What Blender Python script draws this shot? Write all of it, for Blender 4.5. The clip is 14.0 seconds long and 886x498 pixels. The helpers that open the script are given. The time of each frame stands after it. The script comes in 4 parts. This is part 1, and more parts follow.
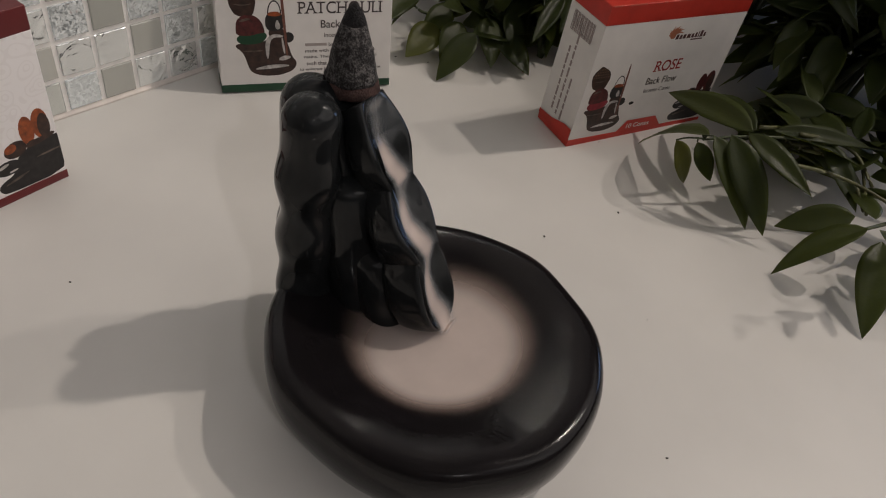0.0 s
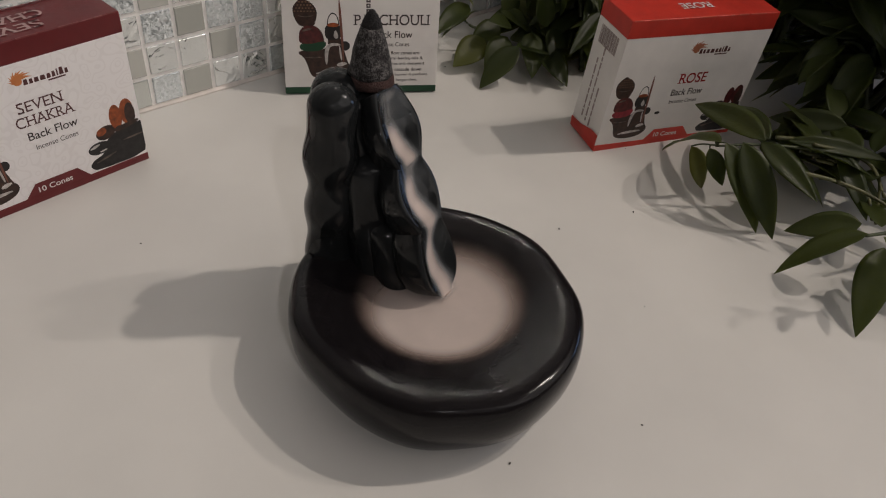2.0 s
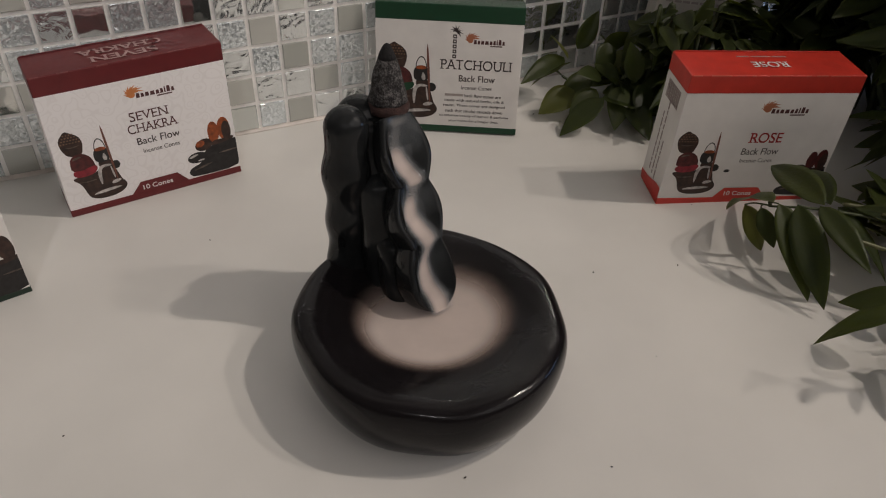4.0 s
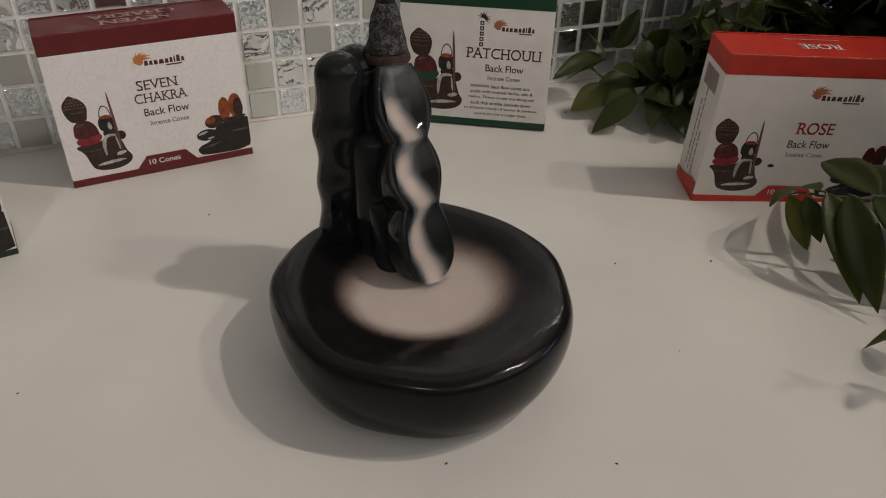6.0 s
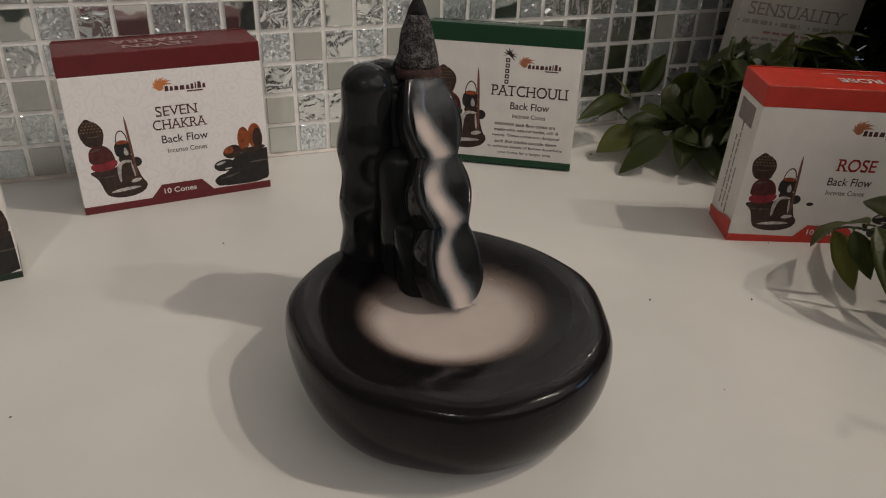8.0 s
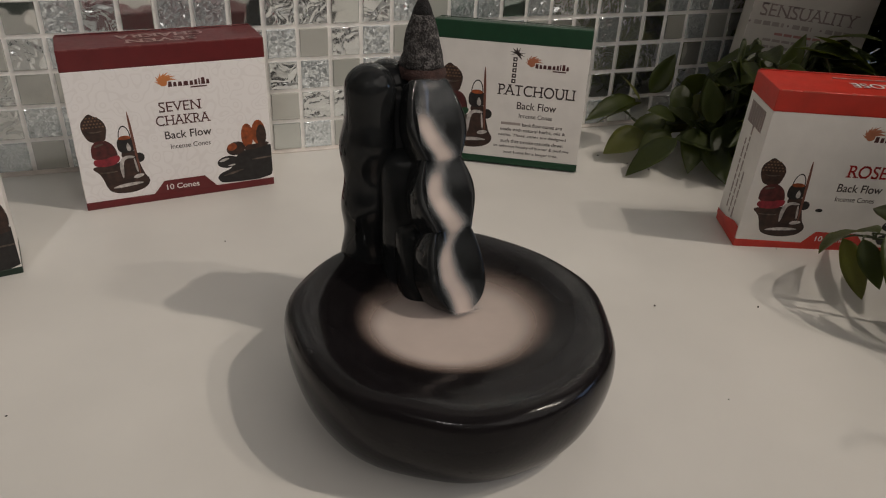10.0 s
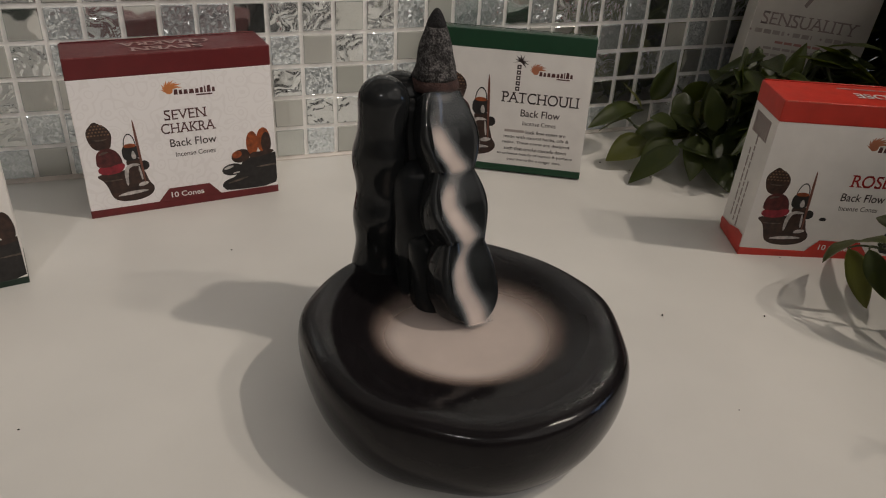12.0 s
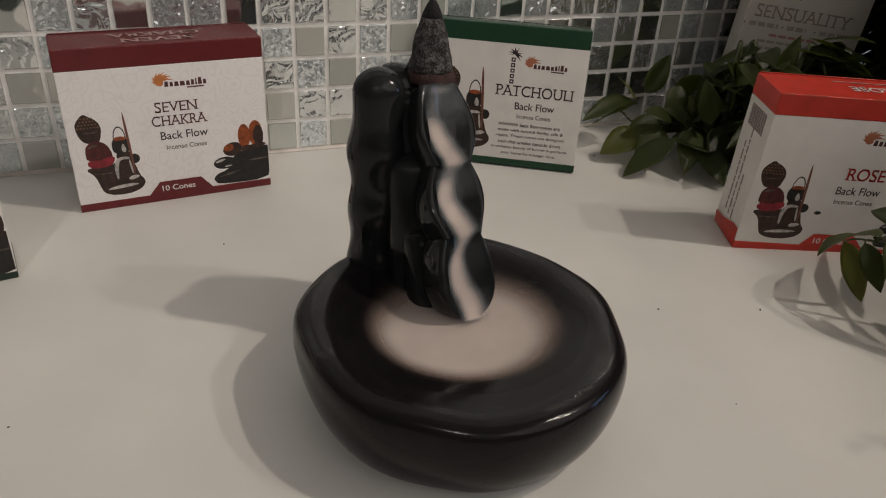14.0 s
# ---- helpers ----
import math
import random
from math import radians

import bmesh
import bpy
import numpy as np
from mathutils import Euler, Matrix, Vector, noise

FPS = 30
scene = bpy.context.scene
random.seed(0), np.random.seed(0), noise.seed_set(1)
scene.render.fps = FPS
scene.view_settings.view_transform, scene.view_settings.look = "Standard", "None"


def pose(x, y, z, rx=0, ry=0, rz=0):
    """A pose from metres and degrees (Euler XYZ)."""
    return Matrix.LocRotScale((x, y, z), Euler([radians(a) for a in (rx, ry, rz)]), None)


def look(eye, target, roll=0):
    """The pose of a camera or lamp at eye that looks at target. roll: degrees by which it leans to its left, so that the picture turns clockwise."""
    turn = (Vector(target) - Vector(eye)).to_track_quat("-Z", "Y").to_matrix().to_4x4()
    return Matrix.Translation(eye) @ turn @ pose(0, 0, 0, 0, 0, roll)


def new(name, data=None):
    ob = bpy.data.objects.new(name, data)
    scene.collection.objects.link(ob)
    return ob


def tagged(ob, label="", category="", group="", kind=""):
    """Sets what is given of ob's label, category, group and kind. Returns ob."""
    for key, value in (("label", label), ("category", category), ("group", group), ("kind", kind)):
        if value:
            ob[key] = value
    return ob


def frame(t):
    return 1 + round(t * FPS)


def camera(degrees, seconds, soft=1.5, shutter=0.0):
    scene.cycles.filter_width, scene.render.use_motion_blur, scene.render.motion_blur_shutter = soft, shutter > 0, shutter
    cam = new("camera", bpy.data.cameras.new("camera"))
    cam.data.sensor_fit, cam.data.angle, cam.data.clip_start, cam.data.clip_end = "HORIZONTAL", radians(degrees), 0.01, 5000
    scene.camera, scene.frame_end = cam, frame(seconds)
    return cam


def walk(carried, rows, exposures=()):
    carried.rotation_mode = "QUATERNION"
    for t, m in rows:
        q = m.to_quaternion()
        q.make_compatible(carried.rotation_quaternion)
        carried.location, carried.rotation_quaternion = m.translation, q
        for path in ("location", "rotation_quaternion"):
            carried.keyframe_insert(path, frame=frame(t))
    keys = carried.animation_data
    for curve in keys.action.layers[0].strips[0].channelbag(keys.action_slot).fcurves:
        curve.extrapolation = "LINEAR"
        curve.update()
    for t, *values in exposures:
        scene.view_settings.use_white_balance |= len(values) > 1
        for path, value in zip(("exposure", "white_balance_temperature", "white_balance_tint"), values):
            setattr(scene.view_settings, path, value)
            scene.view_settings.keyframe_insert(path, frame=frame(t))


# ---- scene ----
cam = camera(61.11, 14.0, soft=1.1)
PATH = [
    (0, look((-0.13565, -0.09803, 0.22252), (-0.01753, -0.00732, 0.08903), 9.72)),
    (0.5, look((-0.14469, -0.09810, 0.22223), (-0.02512, -0.00727, 0.09011), 9.89)),
    (1, look((-0.14700, -0.10411, 0.22550), (-0.02858, -0.01123, 0.09378), 9.46)),
    (1.5, look((-0.14697, -0.11759, 0.23664), (-0.03314, -0.01852, 0.10539), 8.16)),
    (2, look((-0.14127, -0.14684, 0.23753), (-0.03757, -0.03755, 0.10600), 6.61)),
    (2.5, look((-0.12379, -0.17163, 0.24616), (-0.02819, -0.05337, 0.11627), 5.10)),
    (3, look((-0.11277, -0.19126, 0.24517), (-0.02902, -0.06261, 0.11697), 3.60)),
    (5.5, look((-0.07090, -0.21070, 0.21541), (-0.01103, -0.05780, 0.10123), 1.43)),
    (6, look((-0.06904, -0.21155, 0.19863), (-0.01167, -0.05579, 0.08706), 1.33)),
    (6.5, look((-0.07423, -0.21008, 0.19210), (-0.01474, -0.05190, 0.08514), 2.08)),
    (7, look((-0.07321, -0.21160, 0.18560), (-0.01402, -0.05069, 0.08262), 2.06)),
    (7.5, look((-0.07568, -0.20961, 0.18204), (-0.01642, -0.04606, 0.08334), 2.51)),
    (8, look((-0.07339, -0.20372, 0.17503), (-0.01549, -0.03816, 0.07890), 1.94)),
    (10.5, look((-0.07057, -0.19971, 0.17738), (-0.01461, -0.03436, 0.07977), 2.63)),
    (11, look((-0.07480, -0.20044, 0.17985), (-0.01828, -0.03511, 0.08253), 2.58)),
    (11.5, look((-0.07542, -0.19970, 0.17958), (-0.01745, -0.03475, 0.08247), 2.83)),
    (12, look((-0.07821, -0.19555, 0.17984), (-0.01944, -0.03103, 0.08247), 3.02)),
    (12.5, look((-0.07739, -0.19317, 0.17836), (-0.01824, -0.02949, 0.07982), 3.12)),
    (13, look((-0.07840, -0.19134, 0.18082), (-0.01910, -0.02776, 0.08221), 3.16)),
    (13.5, look((-0.07932, -0.19101, 0.17913), (-0.01900, -0.02784, 0.08046), 3.32)),
    (14, look((-0.07926, -0.19271, 0.17858), (-0.01830, -0.02980, 0.07986), 3.36)),
]
walk(cam, PATH, [(0.0, 0.03, 6340, 12.5), (3.0, 0.02, 6340, 12.5), (5.5, -0.05, 6450, 11.0), (6.5, -0.05, 6470, 10.5), (8.0, 0.01, 6500, 10.0), (14.0, 0.01, 6500, 10.0)])

# ---- world and lamps ----
world = bpy.data.worlds.new("room_world")
scene.world = world
world.use_nodes = True
world.node_tree.nodes["Background"].inputs[0].default_value = (0.05, 0.055, 0.065, 1)
world.node_tree.nodes["Background"].inputs[1].default_value = 0.3


def lamp(name, kind, at, aim, watts, size, colour, cone=70):
    data = bpy.data.lights.new(name, kind)
    data.energy, data.color = watts, colour
    if kind == "AREA":
        data.shape, data.size = "DISK", size
    else:
        data.shadow_soft_size = size
    if kind == "SPOT":
        data.spot_size, data.spot_blend = radians(cone), 1.0
    ob = new(name, data)
    ob.matrix_world = look(at, aim)
    return ob


# two ceiling spots, up to the front and right of the counter
lamp("spot_lamp", "SPOT", (0.885, -0.334, 1.35), (-0.30, 0.16, 0), 23.4, 0.019, (1.0, 0.885, 0.76), 64)
lamp("spot_lamp", "SPOT", (1.19, -0.541, 1.35), (-0.30, 0.16, 0), 14.5, 0.026, (1.0, 0.885, 0.76), 60)
# soft fills added for the ambient light; no such lamps are known
lamp("fill_lamp", "AREA", (0.95, -0.90, 1.25), (-0.10, 0.10, 0), 7.8, 2.0, (1.0, 0.93, 0.86))
lamp("fill_lamp", "AREA", (-0.10, -1.30, 1.50), (0.10, 0.10, 0), 2.7, 2.0, (1.0, 0.94, 0.88))
# spot added to brighten the maroon box and give the rim its small glint
lamp("spot_lamp", "SPOT", (-0.52, -1.30, 1.30), (-0.28, 0.24, 0.11), 16.5, 0.030, (1.0, 0.95, 0.92), 33)
# added blue light for the glint on the bowl's right; its source is unseen
lamp("blue_side_light", "AREA", (1.6, -0.5, 0.35), (0.0, 0.0, 0.03), 1.1, 0.4, (0.4, 0.6, 1.0))


# ---- materials ----
def shader(name):
    m = bpy.data.materials.new(name)
    m.use_nodes = True
    return m, m.node_tree.nodes, m.node_tree.links, m.node_tree.nodes["Principled BSDF"]


def grain(nodes, links, scale, detail=4.0, kind="ShaderNodeTexNoise"):
    co = nodes.new("ShaderNodeTexCoord")
    tex = nodes.new(kind)
    tex.inputs["Scale"].default_value = scale
    if kind == "ShaderNodeTexNoise":
        tex.inputs["Detail"].default_value = detail
    links.new(co.outputs["Object"], tex.inputs["Vector"])
    return tex


def ramp(nodes, links, source, stops):
    r = nodes.new("ShaderNodeValToRGB")
    els = r.color_ramp.elements
    while len(els) < len(stops):
        els.new(0.5)
    for e, (p, c) in zip(els, stops):
        e.position, e.color = p, (*c, 1)
    links.new(source, r.inputs[0])
    return r


def relief(nodes, links, source, bsdf, strength, distance):
    b = nodes.new("ShaderNodeBump")
    b.inputs["Strength"].default_value, b.inputs["Distance"].default_value = strength, distance
    links.new(source, b.inputs["Height"])
    links.new(b.outputs[0], bsdf.inputs["Normal"])


def surface(name, colour, rough, vary=0.12, scale=60.0, fine=900.0, bump=0.1, depth=0.0004, metal=0.0, coat=0.0, rough_vary=0.08, gloss=0.5):
    """Colour with soft large variation, fine relief and uneven gloss."""
    m, nodes, links, bsdf = shader(name)
    big = grain(nodes, links, scale)
    lo = tuple(c * (1 - vary) for c in colour)
    hi = tuple(min(1, c * (1 + vary)) for c in colour)
    links.new(ramp(nodes, links, big.outputs[0], ((0.3, lo), (0.7, hi))).outputs[0], bsdf.inputs["Base Color"])
    mid = grain(nodes, links, scale * 3.1, 6)
    rr = nodes.new("ShaderNodeMapRange")
    rr.inputs["To Min"].default_value, rr.inputs["To Max"].default_value = max(0.02, rough - rough_vary), min(1, rough + rough_vary)
    links.new(mid.outputs[0], rr.inputs[0])
    links.new(rr.outputs[0], bsdf.inputs["Roughness"])
    bsdf.inputs["Metallic"].default_value = metal
    bsdf.inputs["Specular IOR Level"].default_value = gloss
    bsdf.inputs["Coat Weight"].default_value = coat
    bsdf.inputs["Coat Roughness"].default_value = 0.06
    if bump:
        relief(nodes, links, grain(nodes, links, fine, 3).outputs[0], bsdf, bump, depth)
    return m


COUNTER = surface("worktop_laminate", (0.70, 0.68, 0.645), 0.40, 0.065, 11, 700, 0.06, 0.0003)
GROUT = surface("white_grout", (0.84, 0.82, 0.79), 0.85, 0.12, 120, 1800, 0.5, 0.0004)
# unseen side walls in darker tones, to dim what glaze and tiles reflect
DIM_PLASTER = surface("dim_room_plaster", (0.5, 0.48, 0.45), 0.9, 0.06, 3, 200, 0.2, 0.001)
DARK_WALL = surface("dark_unseen_wall", (0.12, 0.115, 0.11), 0.6, 0.1, 4, 200, 0.1, 0.001)
PLASTER = surface("room_plaster", (0.8, 0.78, 0.75), 0.9, 0.06, 3, 200, 0.2, 0.001)
FLOORING = surface("room_floor", (0.25, 0.17, 0.11), 0.5, 0.3, 5, 90, 0.2, 0.001)
BOWL = surface("satin_black_glaze", (0.0098, 0.0084, 0.0092), 0.125, 0.2, 30, 700, 0.20, 0.0003, rough_vary=0.03, gloss=0.20)
GLAZE = surface("glossy_black_glaze", (0.0135, 0.0145, 0.0152), 0.055, 0.3, 80, 120, 0.16, 0.0008, rough_vary=0.025, gloss=0.24)
CARD = surface("white_card", (0.78, 0.75, 0.72), 0.5, 0.04, 90, 1500, 0.15, 0.0002)
# card darkened for the shade the tall box stands in
SHADED_CARD = surface("shaded_card", (0.60, 0.565, 0.52), 0.5, 0.04, 90, 1500, 0.15, 0.0002)
SEALER = surface("silicone_bead", (0.74, 0.68, 0.63), 0.5, 0.15, 60, 500, 0.2, 0.0003)
CRUMB = surface("dark_crumb", (0.03, 0.025, 0.02), 0.9, 0.4, 900, 3000, 0.5, 0.0004)
PALE_STEM = surface("pale_green_stem", (0.115, 0.115, 0.045), 0.42, 0.25, 150, 900, 0.2, 0.0004)
STEM = surface("green_stem", (0.05, 0.062, 0.022), 0.5, 0.3, 150, 900, 0.3, 0.0004)


def card_colour(name, colour, rough=0.42):
    return surface(name, colour, rough, 0.1, 120, 1500, 0.12, 0.0002)


MAROON = card_colour("maroon_card", (0.13, 0.012, 0.014))
RED = card_colour("red_card", (0.55, 0.035, 0.02))
GREEN = card_colour("green_card", (0.005, 0.048, 0.019))
CHARCOAL = card_colour("charcoal_card", (0.008, 0.024, 0.014))
INK = card_colour("dark_ink", (0.05, 0.035, 0.035))
INK_PALE = card_colour("pale_ink", (0.3, 0.24, 0.23))
INK_RED = card_colour("red_ink", (0.35, 0.02, 0.02))
INK_WHITE = card_colour("white_ink", (0.75, 0.72, 0.7))
INK_ORANGE = card_colour("orange_ink", (0.62, 0.22, 0.07))
INK_RUST = card_colour("rust_ink", (0.46, 0.17, 0.09))
INK_BROWN = card_colour("brown_ink", (0.09, 0.03, 0.03))
WORN = card_colour("bare_card_edge", (0.74, 0.69, 0.66))
WORN_RED = card_colour("rubbed_red_edge", (0.56, 0.10, 0.07))
WORN_MAROON = card_colour("rubbed_maroon_edge", (0.19, 0.045, 0.045))
WORN_GREEN = card_colour("rubbed_green_edge", (0.025, 0.085, 0.045))
INK_PINK = card_colour("pink_ink", (0.42, 0.27, 0.26))
INK_FAINT = card_colour("faint_ink", (0.38, 0.33, 0.31))
INK_RED_FAINT = card_colour("faint_red_ink", (0.45, 0.22, 0.2))


def ink(name, colour, vary=0.6):
    return surface(name, colour, 0.42, vary, 330, 1500, 0.1, 0.0002)


PRINT_BROWN = ink("printed_brown", (0.035, 0.016, 0.011))
PRINT_DARK_RED = ink("printed_dark_red", (0.075, 0.012, 0.012))
PRINT_SASH = ink("printed_sash_red", (0.22, 0.014, 0.025), 0.4)
PRINT_BLACK = ink("printed_black", (0.014, 0.012, 0.012))
PRINT_GREY_DARK = ink("printed_dark_grey", (0.10, 0.075, 0.06))
PRINT_PALE = ink("printed_pale_grey", (0.46, 0.43, 0.41), 0.4)
PRINT_AMBER = ink("printed_amber", (0.27, 0.06, 0.014), 0.5)
PRINT_TAN = ink("printed_tan", (0.17, 0.10, 0.06), 0.4)
PRINT_STICK = ink("printed_stick", (0.16, 0.06, 0.04), 0.3)


def patterned_card():
    """White card with a faint embossed scroll pattern."""
    m, nodes, links, bsdf = shader("scroll_card")
    wave = grain(nodes, links, 190, kind="ShaderNodeTexVoronoi")
    wave.feature = "SMOOTH_F1"
    bands = nodes.new("ShaderNodeMath")
    bands.operation = "SINE"
    mul = nodes.new("ShaderNodeMath")
    mul.operation = "MULTIPLY"
    mul.inputs[1].default_value = 26
    links.new(wave.outputs["Distance"], mul.inputs[0])
    links.new(mul.outputs[0], bands.inputs[0])
    r = ramp(nodes, links, bands.outputs[0], ((0.35, (0.865, 0.835, 0.830)), (0.8, (0.825, 0.792, 0.785))))
    links.new(r.outputs[0], bsdf.inputs["Base Color"])
    bsdf.inputs["Roughness"].default_value = 0.48
    relief(nodes, links, grain(nodes, links, 1500, 3).outputs[0], bsdf, 0.12, 0.0002)
    return m


SCROLL = patterned_card()


def tile_material(name, kind):
    m, nodes, links, bsdf = shader(name)
    info = nodes.new("ShaderNodeObjectInfo")
    if kind == "crackle":
        vor = grain(nodes, links, 900, kind="ShaderNodeTexVoronoi")
        shift = nodes.new("ShaderNodeVectorMath")
        shift.operation = "ADD"
        links.new(vor.inputs["Vector"].links[0].from_socket, shift.inputs[0])
        spread = nodes.new("ShaderNodeMath")
        spread.operation = "MULTIPLY"
        spread.inputs[1].default_value = 9.0
        links.new(info.outputs["Random"], spread.inputs[0])
        links.new(spread.outputs[0], shift.inputs[1])
        swirl = nodes.new("ShaderNodeTexNoise")
        swirl.inputs["Scale"].default_value = 240
        links.new(shift.outputs[0], swirl.inputs["Vector"])
        bend = nodes.new("ShaderNodeVectorMath")
        bend.operation = "MULTIPLY_ADD"
        bend.inputs[1].default_value = (0.006, 0.006, 0.006)
        links.new(swirl.outputs["Color"], bend.inputs[0])
        links.new(shift.outputs[0], bend.inputs[2])
        links.new(bend.outputs[0], vor.inputs["Vector"])
        links.new(ramp(nodes, links, vor.outputs["Color"], ((0.0, (0.62, 0.68, 0.70)), (1.0, (0.93, 0.98, 1.0)))).outputs[0], bsdf.inputs["Base Color"])
        bsdf.inputs["Metallic"].default_value = 0.72
        bsdf.inputs["Roughness"].default_value = 0.11
        flat = nodes.new("ShaderNodeVectorMath")
        flat.operation = "SUBTRACT"
        flat.inputs[1].default_value = (0.5, 0.5, 0.5)
        links.new(vor.outputs["Color"], flat.inputs[0])
        lean = nodes.new("ShaderNodeVectorMath")
        lean.operation = "MULTIPLY_ADD"
        lean.inputs[1].default_value = (0.5, 0.5, 0.5)
        geo = nodes.new("ShaderNodeNewGeometry")
        links.new(flat.outputs[0], lean.inputs[0])
        links.new(geo.outputs["Normal"], lean.inputs[2])
        unit = nodes.new("ShaderNodeVectorMath")
        unit.operation = "NORMALIZE"
        links.new(lean.outputs[0], unit.inputs[0])
        links.new(unit.outputs[0], bsdf.inputs["Normal"])
    elif kind == "foil":
        co = nodes.new("ShaderNodeTexCoord")
        spread = nodes.new("ShaderNodeVectorMath")
        spread.operation = "MULTIPLY_ADD"
        spread.inputs[1].default_value = (3.0, 5.0, 7.0)
        links.new(info.outputs["Random"], spread.inputs[0])
        links.new(co.outputs["Object"], spread.inputs[2])
        fold = nodes.new("ShaderNodeTexNoise")
        fold.inputs["Scale"].default_value, fold.inputs["Detail"].default_value, fold.inputs["Distortion"].default_value = 95, 2.2, 0.9
        links.new(spread.outputs[0], fold.inputs["Vector"])
        bsdf.inputs["Base Color"].default_value = (0.84, 0.87, 0.87, 1)
        bsdf.inputs["Metallic"].default_value = 0.85
        bsdf.inputs["Roughness"].default_value = 0.13
        relief(nodes, links, fold.outputs[0], bsdf, 0.55, 0.0050)
    elif kind == "mirror":
        r = ramp(nodes, links, info.outputs["Random"], ((0.0, (0.66, 0.69, 0.67)), (1.0, (0.90, 0.92, 0.90))))
        links.new(r.outputs[0], bsdf.inputs["Base Color"])
        bsdf.inputs["Metallic"].default_value = 0.95
        bsdf.inputs["Roughness"].default_value = 0.07
        relief(nodes, links, grain(nodes, links, 75, 1).outputs[0], bsdf, 0.16, 0.003)
    else:
        r = ramp(nodes, links, info.outputs["Random"], ((0.0, (0.40, 0.41, 0.375)), (1.0, (0.55, 0.55, 0.51))))
        links.new(r.outputs[0], bsdf.inputs["Base Color"])
        bsdf.inputs["Roughness"].default_value = 0.16
        bsdf.inputs["Metallic"].default_value = 0.15
        bsdf.inputs["Coat Weight"].default_value = 0.6
        relief(nodes, links, grain(nodes, links, 120, 2).outputs[0], bsdf, 0.06, 0.001)
    return m


TILES = [tile_material("crackled_silver_glass", "crackle"), tile_material("crumpled_foil_glass", "foil"), tile_material("silvered_glass", "mirror"), tile_material("pale_glass", "pale")]


def leaf_material(name, dark, light, glow, through_share):
    m, nodes, links, bsdf = shader(name)
    info = nodes.new("ShaderNodeObjectInfo")
    co = nodes.new("ShaderNodeTexCoord")
    noise_tex = nodes.new("ShaderNodeTexNoise")
    noise_tex.inputs["Scale"].default_value = 5
    links.new(co.outputs["Object"], noise_tex.inputs["Vector"])
    mix = nodes.new("ShaderNodeMath")
    mix.operation = "ADD"
    links.new(info.outputs["Random"], mix.inputs[0])
    links.new(noise_tex.outputs[0], mix.inputs[1])
    half = nodes.new("ShaderNodeMath")
    half.operation = "MULTIPLY"
    half.inputs[1].default_value = 0.5
    links.new(mix.outputs[0], half.inputs[0])
    r = ramp(nodes, links, half.outputs[0], ((0.2, dark), (0.85, light)))
    links.new(r.outputs[0], bsdf.inputs["Base Color"])
    bsdf.inputs["Roughness"].default_value = 0.36
    bsdf.inputs["Specular IOR Level"].default_value = 0.28
    pores = nodes.new("ShaderNodeTexNoise")
    pores.inputs["Scale"].default_value = 26
    pores.inputs["Detail"].default_value = 5
    links.new(co.outputs["Object"], pores.inputs["Vector"])
    relief(nodes, links, pores.outputs[0], bsdf, 0.09, 0.012)
    pass_light = nodes.new("ShaderNodeBsdfTranslucent")
    pass_light.inputs["Color"].default_value = (*glow, 1)
    blend = nodes.new("ShaderNodeMixShader")
    blend.inputs[0].default_value = through_share
    links.new(bsdf.outputs[0], blend.inputs[1])
    links.new(pass_light.outputs[0], blend.inputs[2])
    links.new(blend.outputs[0], nodes["Material Output"].inputs["Surface"])
    return m


LEAF = leaf_material("waxy_leaf", (0.025, 0.035, 0.012), (0.060, 0.073, 0.022), (0.50, 0.56, 0.12), 0.28)
LEAF_YOUNG = leaf_material("young_leaf", (0.055, 0.064, 0.018), (0.105, 0.112, 0.032), (0.70, 0.70, 0.22), 0.34)


def ash_material():
    m, nodes, links, bsdf = shader("burnt_ash")
    a = grain(nodes, links, 1500, 6)
    b = grain(nodes, links, 420, 3)
    add = nodes.new("ShaderNodeMath")
    add.operation = "ADD"
    links.new(a.outputs[0], add.inputs[0])
    links.new(b.outputs[0], add.inputs[1])
    r = ramp(nodes, links, add.outputs[0], ((0.86, (0.017, 0.015, 0.015)), (1.0, (0.05, 0.046, 0.046)), (1.14, (0.15, 0.14, 0.135))))
    half = nodes.new("ShaderNodeMath")
    half.operation = "MULTIPLY"
    half.inputs[1].default_value = 0.5
    links.new(add.outputs[0], half.inputs[0])
    links.new(half.outputs[0], r.inputs[0])
    for e, p in zip(r.color_ramp.elements, (0.43, 0.5, 0.6)):
        e.position = p
    links.new(r.outputs[0], bsdf.inputs["Base Color"])
    bsdf.inputs["Roughness"].default_value = 0.95
    relief(nodes, links, a.outputs[0], bsdf, 0.9, 0.0012)
    return m


ASH = ash_material()
CHAR = surface("charred_incense", (0.012, 0.011, 0.012), 0.9, 0.4, 500, 1500, 0.8, 0.001)
UNBURNT = surface("brown_incense", (0.05, 0.024, 0.02), 0.9, 0.3, 400, 1500, 0.8, 0.0008)


